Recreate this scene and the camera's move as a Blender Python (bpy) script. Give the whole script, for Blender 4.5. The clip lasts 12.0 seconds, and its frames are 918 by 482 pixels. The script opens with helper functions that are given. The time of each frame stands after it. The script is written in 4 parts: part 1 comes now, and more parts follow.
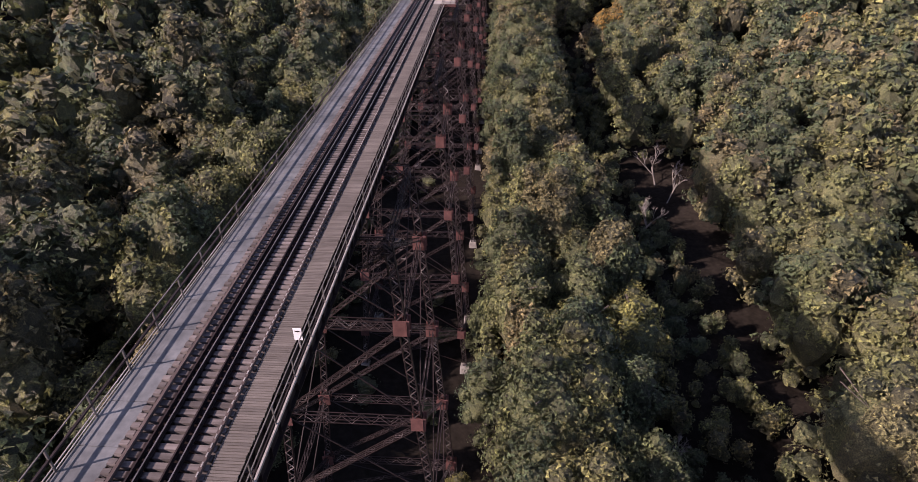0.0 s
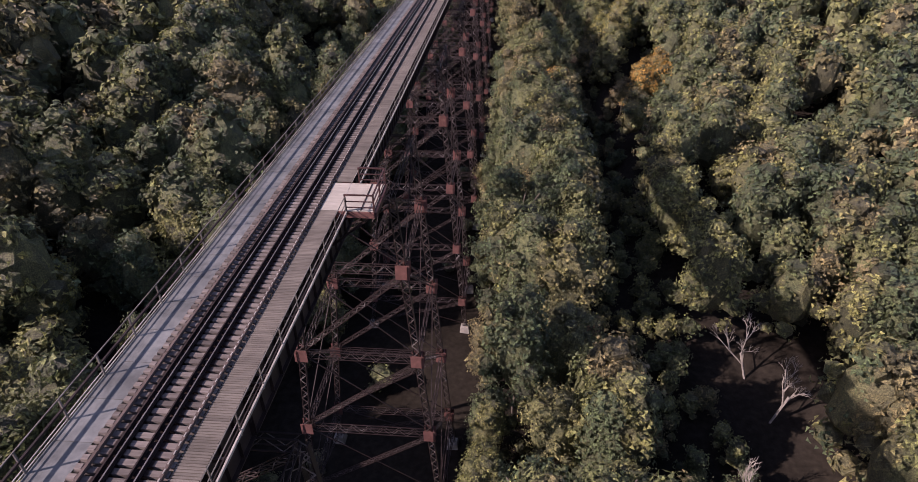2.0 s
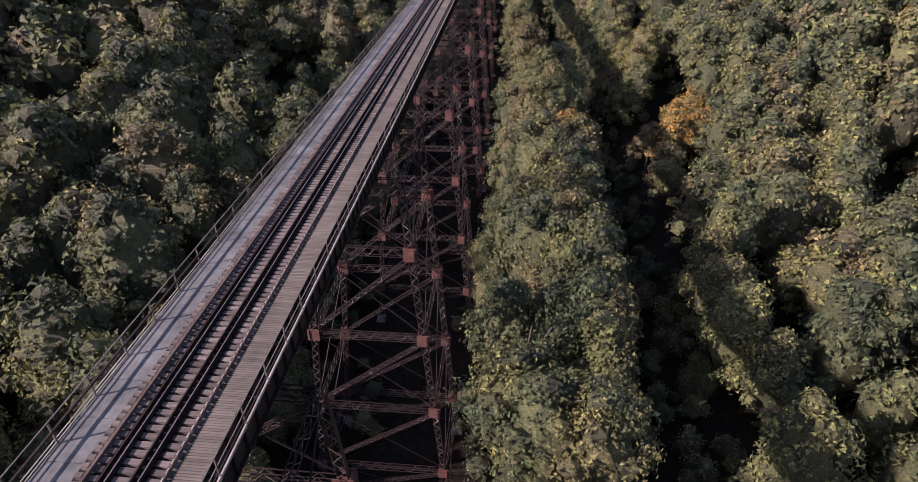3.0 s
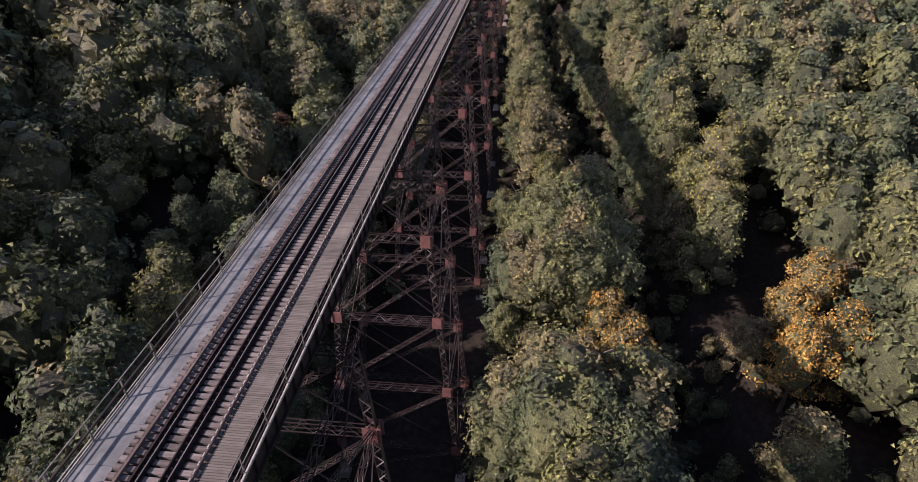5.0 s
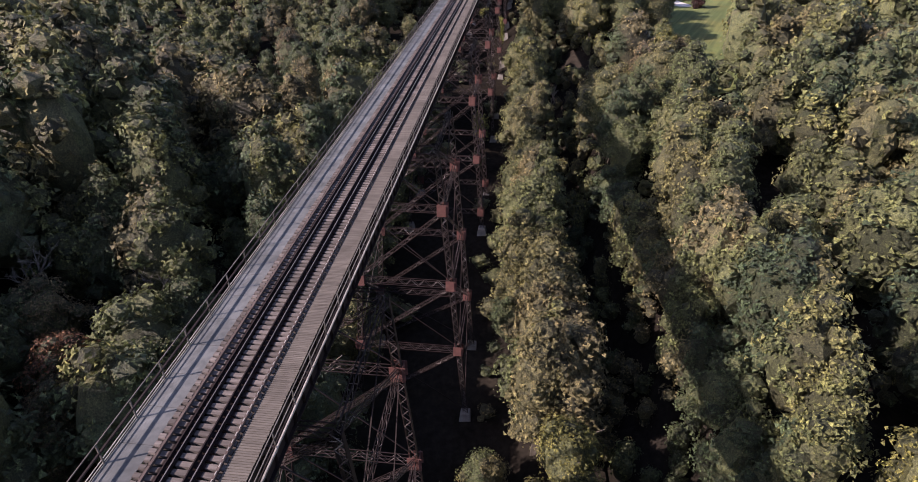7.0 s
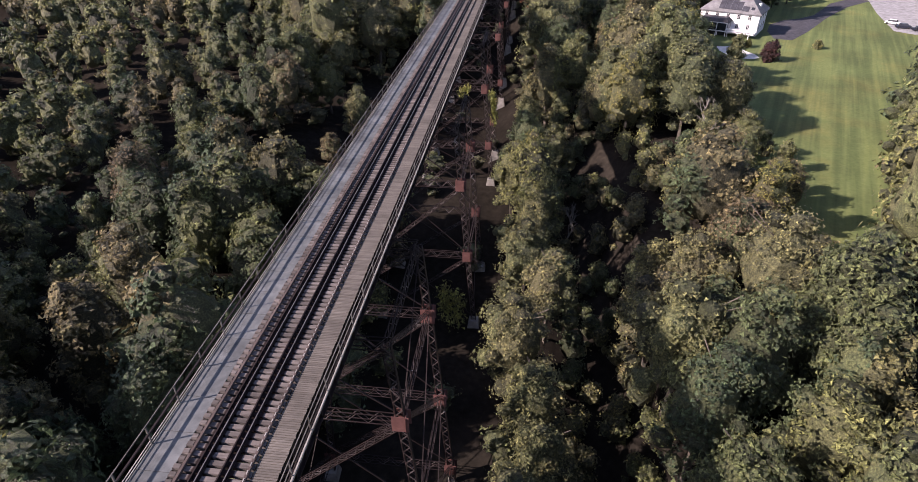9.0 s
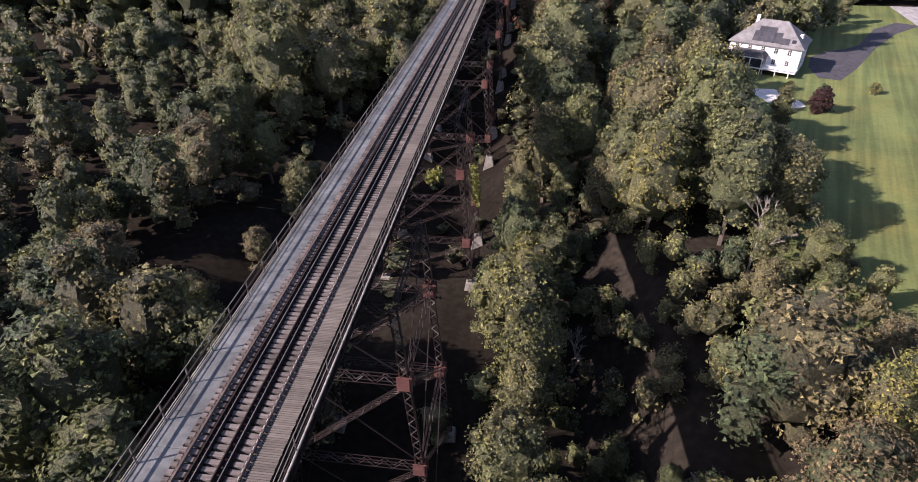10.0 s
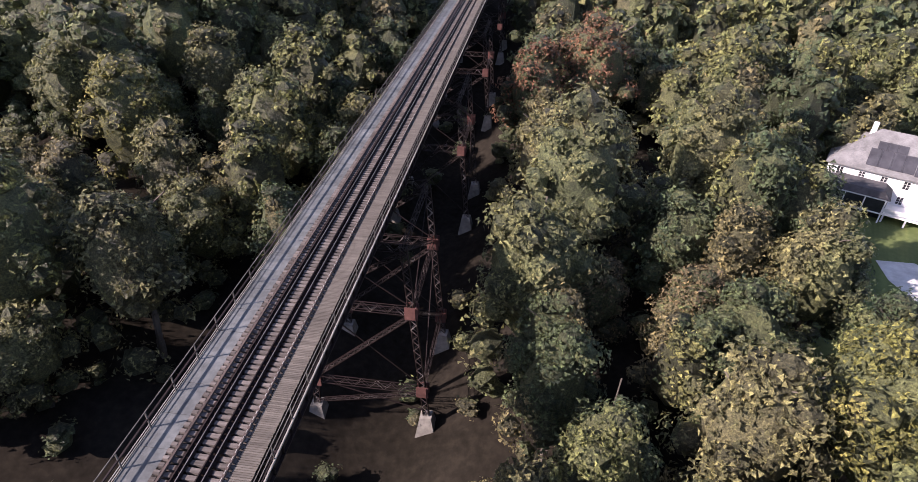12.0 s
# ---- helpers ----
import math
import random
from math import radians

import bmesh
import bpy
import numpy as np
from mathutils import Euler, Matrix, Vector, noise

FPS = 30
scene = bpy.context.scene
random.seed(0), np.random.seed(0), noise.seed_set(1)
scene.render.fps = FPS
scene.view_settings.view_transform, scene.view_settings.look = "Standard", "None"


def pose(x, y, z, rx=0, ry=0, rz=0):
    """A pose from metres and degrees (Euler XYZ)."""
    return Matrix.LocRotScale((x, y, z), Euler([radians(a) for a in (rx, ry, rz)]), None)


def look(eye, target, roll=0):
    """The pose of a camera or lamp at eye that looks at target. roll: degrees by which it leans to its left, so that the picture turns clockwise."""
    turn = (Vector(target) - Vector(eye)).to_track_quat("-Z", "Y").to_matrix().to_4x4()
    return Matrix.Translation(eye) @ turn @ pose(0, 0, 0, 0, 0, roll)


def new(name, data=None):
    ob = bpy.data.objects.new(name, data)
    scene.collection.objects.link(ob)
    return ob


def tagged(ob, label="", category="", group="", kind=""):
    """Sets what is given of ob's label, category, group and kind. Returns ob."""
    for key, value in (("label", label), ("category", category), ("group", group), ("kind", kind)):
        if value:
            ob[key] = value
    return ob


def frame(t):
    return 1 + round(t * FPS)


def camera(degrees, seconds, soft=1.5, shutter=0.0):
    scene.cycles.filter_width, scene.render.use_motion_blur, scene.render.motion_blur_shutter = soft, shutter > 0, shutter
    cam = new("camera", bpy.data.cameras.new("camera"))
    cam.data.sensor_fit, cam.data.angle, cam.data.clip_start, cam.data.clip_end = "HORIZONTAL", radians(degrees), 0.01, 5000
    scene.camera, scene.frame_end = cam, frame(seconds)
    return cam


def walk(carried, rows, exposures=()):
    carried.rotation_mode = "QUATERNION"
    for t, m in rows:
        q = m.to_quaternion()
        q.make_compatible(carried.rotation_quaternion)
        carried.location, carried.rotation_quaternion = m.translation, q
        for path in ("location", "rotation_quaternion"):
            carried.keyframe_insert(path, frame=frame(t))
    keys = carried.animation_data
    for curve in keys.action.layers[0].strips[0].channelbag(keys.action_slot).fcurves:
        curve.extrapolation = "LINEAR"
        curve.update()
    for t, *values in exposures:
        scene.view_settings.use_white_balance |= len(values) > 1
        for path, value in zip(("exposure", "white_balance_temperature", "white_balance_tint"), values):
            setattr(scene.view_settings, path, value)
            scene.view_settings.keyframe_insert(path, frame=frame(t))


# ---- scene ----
cam = camera(75.6, 12.0, soft=0.6)
walk(cam, [
    (0, pose(12.68, 0.05, 20.10, 57.76, 0, 3.30) @ pose(0, 0, 0, 0, 0, -0.13)),
    (0.5, pose(13.41, 18.02, 20.27, 57.76, 0, 3.38) @ pose(0, 0, 0, 0, 0, -0.11)),
    (1, pose(14.01, 36.16, 20.45, 57.78, 0, 3.71) @ pose(0, 0, 0, 0, 0, -0.10)),
    (1.5, pose(14.49, 54.45, 20.62, 57.78, 0, 4.11) @ pose(0, 0, 0, 0, 0, -0.11)),
    (2, pose(14.83, 72.82, 20.94, 57.68, 0, 4.42) @ pose(0, 0, 0, 0, 0, -0.15)),
    (2.5, pose(15.13, 91.43, 21.30, 57.64, 0, 4.75) @ pose(0, 0, 0, 0, 0, -0.17)),
    (3, pose(15.36, 110.17, 21.71, 57.61, 0, 5.11) @ pose(0, 0, 0, 0, 0, -0.18)),
    (5, pose(15.45, 187.39, 23.00, 57.96, 0, 6.18) @ pose(0, 0, 0, 0, 0, -0.57)),
    (5.5, pose(15.34, 206.56, 23.42, 58.03, 0, 6.18) @ pose(0, 0, 0, 0, 0, -0.59)),
    (6, pose(15.24, 225.66, 23.80, 58.03, 0, 6.20) @ pose(0, 0, 0, 0, 0, -0.56)),
    (6.5, pose(15.15, 244.69, 24.11, 57.93, 0, 6.28) @ pose(0, 0, 0, 0, 0, -0.40)),
    (7, pose(15.08, 263.56, 24.34, 57.71, 0, 6.40) @ pose(0, 0, 0, 0, 0, -0.11)),
    (9, pose(14.29, 340.26, 25.44, 57.26, 0, 6.96) @ pose(0, 0, 0, 0, 0, -0.33)),
    (9.5, pose(14.58, 358.94, 25.94, 57.13, 0, 6.99) @ pose(0, 0, 0, 0, 0, -0.11)),
    (10, pose(14.85, 377.54, 26.36, 57.02, 0, 6.95) @ pose(0, 0, 0, 0, 0, 0.11)),
    (10.5, pose(15.17, 396.11, 26.80, 56.92, 0, 6.93) @ pose(0, 0, 0, 0, 0, 0.36)),
    (11, pose(15.47, 414.53, 27.20, 56.79, 0, 6.93) @ pose(0, 0, 0, 0, 0, 0.65)),
    (11.5, pose(15.88, 432.32, 27.72, 56.46, 0, 6.94) @ pose(0, 0, 0, 0, 0, 0.95)),
    (12, pose(16.34, 450.12, 28.52, 56.45, 0, 6.98) @ pose(0, 0, 0, 0, 0, 1.24)),
], exposures=((0.0, 1.02, 6850, 42), (4.0, 1.12, 6750, 38), (9.0, 1.20, 6700, 32), (12.0, 1.36, 6650, 31)))

# world, sun, exposure
SUN_DIR = Vector((-1.5, -0.64, 1.0)).normalized()
world = bpy.data.worlds.new("sky")
scene.world = world
world.use_nodes = True
wn = world.node_tree
sky = wn.nodes.new("ShaderNodeTexSky")
sky.sky_type, sky.sun_disc = "NISHITA", False
sky.sun_elevation = math.asin(SUN_DIR.z)
sky.sun_rotation = math.atan2(SUN_DIR.x, SUN_DIR.y)
bg = wn.nodes["Background"]
bg.inputs["Strength"].default_value = 0.092
wn.links.new(sky.outputs["Color"], bg.inputs["Color"])
lamp = bpy.data.lights.new("sun", "SUN")
lamp.energy, lamp.angle, lamp.color = 4.4, radians(0.53), (1.0, 0.93, 0.82)
sun = new("sun", lamp)
sun.matrix_basis = look(SUN_DIR * 300, (0, 0, 0))


# ---- materials ----
def nodes_of(name, rough=0.8, metal=0.0, spec=0.3):
    m = bpy.data.materials.new(name)
    m.use_nodes = True
    nt = m.node_tree
    b = nt.nodes["Principled BSDF"]
    b.inputs["Roughness"].default_value = rough
    b.inputs["Metallic"].default_value = metal
    b.inputs["Specular IOR Level"].default_value = spec
    return m, nt, b


def ramp(nt, src, stops):
    r = nt.nodes.new("ShaderNodeValToRGB")
    el = r.color_ramp.elements
    while len(el) < len(stops):
        el.new(0.5)
    for e, (p, c) in zip(el, stops):
        e.position, e.color = p, (*c, 1)
    nt.links.new(src, r.inputs["Fac"])
    return r.outputs["Color"]


def noise_tex(nt, scale, detail=4.0, coord="Object", stretch=(1, 1, 1), rough=0.6):
    tc = nt.nodes.new("ShaderNodeTexCoord")
    mp = nt.nodes.new("ShaderNodeMapping")
    mp.inputs["Scale"].default_value = stretch
    if coord == "World":
        g = nt.nodes.new("ShaderNodeNewGeometry")
        nt.links.new(g.outputs["Position"], mp.inputs["Vector"])
    else:
        nt.links.new(tc.outputs[coord], mp.inputs["Vector"])
    n = nt.nodes.new("ShaderNodeTexNoise")
    n.inputs["Scale"].default_value = scale
    n.inputs["Detail"].default_value = detail
    n.inputs["Roughness"].default_value = rough
    nt.links.new(mp.outputs["Vector"], n.inputs["Vector"])
    return n


def mix(nt, a, b, fac, mode="MIX"):
    x = nt.nodes.new("ShaderNodeMix")
    x.data_type, x.blend_type = "RGBA", mode
    for sock, v in ((x.inputs["A"], a), (x.inputs["B"], b), (x.inputs["Factor"], fac)):
        if isinstance(v, bpy.types.NodeSocket):
            nt.links.new(v, sock)
        elif isinstance(v, tuple):
            sock.default_value = (*v, 1)
        else:
            sock.default_value = v
    return x.outputs["Result"]


def bump(nt, b, height, strength=0.4, dist=0.05):
    n = nt.nodes.new("ShaderNodeBump")
    n.inputs["Strength"].default_value = strength
    n.inputs["Distance"].default_value = dist
    nt.links.new(height, n.inputs["Height"])
    nt.links.new(n.outputs["Normal"], b.inputs["Normal"])


def weathered(name, stops, scale, rough=0.85, metal=0.0, coarse=0.6, spread=0.35, stretch=(1, 1, 1), bumpy=0.3, per_object=0.0, spec=0.25):
    """Two scales of variation: a fine grain ramp, and wide stains that darken or lighten it."""
    m, nt, b = nodes_of(name, rough, metal, spec)
    fine = noise_tex(nt, scale, 6, "World", stretch)
    col = ramp(nt, fine.outputs["Fac"], stops)
    wide = noise_tex(nt, coarse, 3, "World")
    stain = ramp(nt, wide.outputs["Fac"], ((0.3, (1 - spread,) * 3), (0.7, (1 + spread * 0.4,) * 3)))
    col = mix(nt, col, stain, 1.0, "MULTIPLY")
    if per_object:
        oi = nt.nodes.new("ShaderNodeObjectInfo")
        gi = nt.nodes.new("ShaderNodeNewGeometry")
        add = nt.nodes.new("ShaderNodeMath")
        add.operation = "ADD"
        nt.links.new(oi.outputs["Random"], add.inputs[0])
        nt.links.new(gi.outputs["Random Per Island"], add.inputs[1])
        fr = nt.nodes.new("ShaderNodeMath")
        fr.operation = "FRACT"
        nt.links.new(add.outputs[0], fr.inputs[0])
        tone = ramp(nt, fr.outputs[0], ((0.0, (1 - per_object,) * 3), (1.0, (1 + per_object,) * 3)))
        col = mix(nt, col, tone, 1.0, "MULTIPLY")
    nt.links.new(col, b.inputs["Base Color"])
    if bumpy:
        bump(nt, b, fine.outputs["Fac"], bumpy)
    return m


def foliage(name, stops, cell=0.11):
    """Leaves: hue by tree-sized cells, light and dark by clump and by leaf; thin enough to let light through."""
    m, nt, b = nodes_of(name, 0.5, 0.0, 0.45)
    g = nt.nodes.new("ShaderNodeNewGeometry")
    vor = nt.nodes.new("ShaderNodeTexVoronoi")
    vor.inputs["Scale"].default_value = cell
    flat = nt.nodes.new("ShaderNodeMapping")
    flat.inputs["Scale"].default_value = (1, 1, 0.05)
    wob = noise_tex(nt, 0.25, 2, "World")
    addv = nt.nodes.new("ShaderNodeMix")
    addv.data_type, addv.blend_type = "RGBA", "ADD"
    addv.inputs["Factor"].default_value = 1.0
    nt.links.new(g.outputs["Position"], flat.inputs["Vector"])
    nt.links.new(flat.outputs["Vector"], addv.inputs["A"])
    nt.links.new(wob.outputs["Color"], addv.inputs["B"])
    nt.links.new(addv.outputs["Result"], vor.inputs["Vector"])
    sep = nt.nodes.new("ShaderNodeSeparateColor")
    nt.links.new(vor.outputs["Color"], sep.inputs["Color"])
    hue = ramp(nt, sep.outputs["Red"], stops)
    leaf = ramp(nt, g.outputs["Random Per Island"], ((0.0, (0.50, 0.53, 0.55)), (0.5, (0.98, 0.98, 0.98)), (1.0, (1.75, 1.74, 1.66))))
    clump = noise_tex(nt, 0.7, 3, "World")
    cl = ramp(nt, clump.outputs["Fac"], ((0.3, (0.65, 0.68, 0.7)), (0.7, (1.3, 1.25, 1.1))))
    col = mix(nt, hue, leaf, 1.0, "MULTIPLY")
    col = mix(nt, col, cl, 1.0, "MULTIPLY")
    nt.links.new(col, b.inputs["Base Color"])
    spray = noise_tex(nt, 4.8, 3, "World", rough=0.8)
    sp = ramp(nt, spray.outputs["Fac"], ((0.34, (0.38, 0.40, 0.42)), (0.5, (1.0, 1.0, 1.0)), (0.66, (2.1, 2.08, 2.0))))
    col = mix(nt, col, sp, 1.0, "MULTIPLY")
    nt.links.new(col, b.inputs["Base Color"])
    bump(nt, b, spray.outputs["Fac"], 1.0, 0.3)
    tr = nt.nodes.new("ShaderNodeBsdfTranslucent")
    nt.links.new(col, tr.inputs["Color"])
    ms = nt.nodes.new("ShaderNodeMixShader")
    ms.inputs["Fac"].default_value = 0.22
    nt.links.new(b.outputs[0], ms.inputs[1])
    nt.links.new(tr.outputs[0], ms.inputs[2])
    nt.links.new(ms.outputs[0], nt.nodes["Material Output"].inputs["Surface"])
    return m


MIXED = ((0.0, (0.050, 0.078, 0.044)), (0.25, (0.078, 0.102, 0.050)), (0.5, (0.130, 0.146, 0.062)), (0.72, (0.166, 0.172, 0.068)), (0.88, (0.150, 0.134, 0.070)), (1.0, (0.176, 0.150, 0.080)))
M_LEAF = foliage("mixed_foliage", MIXED)
M_GOLD = foliage("golden_foliage", ((0.0, (0.322, 0.200, 0.054)), (0.5, (0.386, 0.231, 0.060)), (1.0, (0.278, 0.200, 0.070))))
M_LIME = foliage("lime_foliage", ((0.0, (0.144, 0.150, 0.048)), (1.0, (0.194, 0.181, 0.063))))
M_TAN = foliage("tan_foliage", ((0.0, (0.126, 0.100, 0.063)), (1.0, (0.175, 0.139, 0.080))))
M_PALE = foliage("pale_olive_foliage", ((0.0, (0.120, 0.130, 0.063)), (0.5, (0.156, 0.160, 0.076)), (1.0, (0.179, 0.169, 0.084))))
M_RUST = foliage("russet_foliage", ((0.0, (0.157, 0.078, 0.049)), (1.0, (0.200, 0.103, 0.063))))
M_DARK = foliage("purple_foliage", ((0.0, (0.03, 0.012, 0.014)), (1.0, (0.05, 0.02, 0.02))))
# Darker leaf colour for crown cores, painting the shade between leaf sprays.
M_INNER_SHADE = foliage("shade_dark_crown_core", ((0.0, (0.056, 0.068, 0.037)), (0.5, (0.082, 0.091, 0.046)), (1.0, (0.080, 0.076, 0.046))))
M_BARK = weathered("bark", ((0.2, (0.06, 0.05, 0.04)), (0.8, (0.16, 0.14, 0.12))), 3.0, 0.95, stretch=(1, 1, 0.2))
# Litter coloured far darker than life, standing in for shade under the trees.
M_GROUND = weathered("shade_dark_leaf_litter", ((0.2, (0.012, 0.011, 0.009)), (0.5, (0.022, 0.019, 0.016)), (0.8, (0.036, 0.031, 0.024))), 0.9, 1.0, coarse=0.04, spread=0.4, bumpy=0.6, spec=0.0)
M_GRASS = weathered("mown_grass", ((0.25, (0.090, 0.122, 0.040)), (0.75, (0.128, 0.160, 0.060))), 1.4, 0.95, coarse=0.07, spread=0.25, bumpy=0.3)
M_STEEL = weathered("rust_brown_steel", ((0.25, (0.012, 0.008, 0.008)), (0.6, (0.022, 0.014, 0.014)), (0.85, (0.050, 0.036, 0.034))), 1.7, 0.6, 0.0, 0.25, 0.35, bumpy=0.15)
# Pale patches in the colour imitate sunlit stretches of the lacing.
M_LACE = weathered("sun_patched_grey_lacing_steel", ((0.34, (0.035, 0.025, 0.025)), (0.55, (0.085, 0.070, 0.068)), (0.76, (0.36, 0.335, 0.325))), 0.5, 0.6, 0.0, 0.4, 0.35, bumpy=0.1)
M_GUSSET = weathered("red_oxide_steel", ((0.25, (0.085, 0.040, 0.037)), (0.6, (0.13, 0.060, 0.054)), (0.9, (0.20, 0.115, 0.10))), 1.5, 0.75, 0.0, 0.5, 0.3, bumpy=0.1)
M_OXIDE = weathered("dark_oxide_railing", ((0.25, (0.030, 0.016, 0.016)), (0.6, (0.055, 0.026, 0.026)), (0.88, (0.16, 0.10, 0.095))), 2.4, 0.6, 0.0, 0.6, 0.3, bumpy=0.1)
M_RAIL = weathered("rusty_rail", ((0.3, (0.022, 0.015, 0.015)), (0.7, (0.042, 0.030, 0.029))), 3.0, 0.6, 0.4, bumpy=0.1)
M_SHINE = weathered("worn_rail_head", ((0.3, (0.16, 0.145, 0.14)), (0.7, (0.24, 0.22, 0.21))), 2.0, 0.35, 0.6, bumpy=0.0)
M_TIE = weathered("weathered_tie", ((0.25, (0.072, 0.062, 0.058)), (0.55, (0.128, 0.112, 0.106)), (0.85, (0.215, 0.194, 0.186))), 2.2, 0.9, coarse=0.5, spread=0.3, stretch=(0.25, 3, 3), per_object=0.35)


def stain_and_shade_ties(m):
    """Rust, oil and painted rail shadow on the ties, in two bands along the track."""
    nt = m.node_tree
    b = nt.nodes["Principled BSDF"]
    src = b.inputs["Base Color"].links[0].from_socket
    g = nt.nodes.new("ShaderNodeNewGeometry")
    sx = nt.nodes.new("ShaderNodeSeparateXYZ")
    nt.links.new(g.outputs["Position"], sx.inputs[0])
    wob = noise_tex(nt, 5.0, 2, "World")
    add = nt.nodes.new("ShaderNodeMath")
    add.operation = "MULTIPLY_ADD"
    nt.links.new(wob.outputs["Fac"], add.inputs[0])
    add.inputs[1].default_value = 0.12
    nt.links.new(sx.outputs["X"], add.inputs[2])
    mr = nt.nodes.new("ShaderNodeMapRange")
    mr.inputs["From Min"].default_value, mr.inputs["From Max"].default_value = -2.0, 2.0
    nt.links.new(add.outputs[0], mr.inputs["Value"])
    k = (0.13, 0.080, 0.085)
    w = (1.0, 1.0, 1.0)
    band = ramp(nt, mr.outputs["Result"], ((0.185, w), (0.205, k), (0.365, k), (0.385, w), (0.565, w), (0.585, k), (0.745, k), (0.765, w)))
    col = mix(nt, src, band, 1.0, "MULTIPLY")
    nt.links.new(col, b.inputs["Base Color"])


stain_and_shade_ties(M_TIE)
M_TIMBER = weathered("guard_timber", ((0.25, (0.05, 0.037, 0.034)), (0.7, (0.12, 0.092, 0.085))), 2.5, 0.9, stretch=(3, 0.3, 3))
M_PLATE = weathered("galvanised_walkway", ((0.25, (0.080, 0.087, 0.093)), (0.5, (0.120, 0.130, 0.136)), (0.8, (0.164, 0.174, 0.180))), 1.9, 0.75, 0.0, 0.33, 0.42, bumpy=0.05, per_object=0.1)
M_PLANK = weathered("grey_plank", ((0.25, (0.092, 0.082, 0.073)), (0.75, (0.146, 0.132, 0.118))), 2.0, 0.9, coarse=0.3, spread=0.3, stretch=(0.3, 4, 4), per_object=0.16)
M_NEWPLANK = weathered("pale_plank", ((0.25, (0.25, 0.235, 0.21)), (0.75, (0.36, 0.34, 0.305))), 2.0, 0.85, coarse=0.5, spread=0.2, stretch=(0.3, 4, 4), per_object=0.06)
M_PAINT = weathered("silver_paint", ((0.3, (0.24, 0.225, 0.21)), (0.8, (0.38, 0.36, 0.335))), 2.0, 0.5, 0.1, 0.6, 0.4, bumpy=0.05)
M_POST = weathered("dull_grey_railing_paint", ((0.3, (0.09, 0.085, 0.08)), (0.8, (0.17, 0.16, 0.15))), 2.0, 0.6, 0.1, 0.6, 0.4, bumpy=0.05)
M_SIDING = weathered("white_siding", ((0.3, (0.70, 0.70, 0.71)), (0.8, (0.80, 0.80, 0.81))), 1.0, 0.6, stretch=(0.2, 0.2, 6), spread=0.1, bumpy=0.1)
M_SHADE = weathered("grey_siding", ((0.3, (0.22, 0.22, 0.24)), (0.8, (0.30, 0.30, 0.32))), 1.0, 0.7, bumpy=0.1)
M_SHINGLE = weathered("grey_shingle", ((0.3, (0.15, 0.15, 0.158)), (0.8, (0.24, 0.24, 0.25))), 3.0, 0.9, stretch=(1, 1, 4), bumpy=0.3)
M_PORCH = weathered("dark_porch_shingle", ((0.3, (0.075, 0.072, 0.078)), (0.8, (0.12, 0.116, 0.125))), 3.0, 0.9, stretch=(1, 1, 4), bumpy=0.3)
M_PANEL = weathered("solar_glass", ((0.3, (0.05, 0.05, 0.06)), (0.8, (0.075, 0.075, 0.085))), 1.0, 0.25, spec=0.5, bumpy=0.0)
M_GLASS = weathered("dark_glass", ((0.3, (0.02, 0.022, 0.028)), (0.8, (0.04, 0.042, 0.05))), 1.0, 0.1, spec=0.6, bumpy=0.0)
M_ASPHALT = weathered("asphalt", ((0.3, (0.05, 0.05, 0.06)), (0.8, (0.08, 0.08, 0.095))), 2.0, 0.9)
M_LANE = weathered("pale_paving", ((0.3, (0.26, 0.26, 0.27)), (0.8, (0.36, 0.36, 0.37))), 1.0, 0.9)
M_PATIO = weathered("white_paving", ((0.3, (0.52, 0.51, 0.49)), (0.8, (0.68, 0.67, 0.65))), 1.2, 0.9, coarse=0.5, spread=0.2)
M_WHITE = weathered("white_paint", ((0.3, (0.72, 0.72, 0.73)), (0.8, (0.8, 0.8, 0.8))), 1.0, 0.35, spec=0.5, spread=0.1, bumpy=0.0)
M_NAVY = weathered("dark_car_paint", ((0.3, (0.015, 0.018, 0.03)), (0.8, (0.03, 0.033, 0.05))), 1.0, 0.25, spec=0.5, bumpy=0.0)
M_TYRE = weathered("tyre_rubber", ((0.3, (0.02, 0.02, 0.02)), (0.8, (0.035, 0.035, 0.035))), 1.0, 0.9)
M_TWIG = weathered("grey_twigs", ((0.3, (0.17, 0.155, 0.14)), (0.8, (0.28, 0.26, 0.235))), 2.0, 0.9, bumpy=0.1)
M_DYING = weathered("orange_brown_twigs", ((0.3, (0.20, 0.095, 0.055)), (0.8, (0.30, 0.16, 0.09))), 2.0, 0.9, bumpy=0.1)
M_CONC = weathered("concrete", ((0.3, (0.19, 0.18, 0.165)), (0.8, (0.33, 0.31, 0.285))), 1.5, 0.9, coarse=0.5)


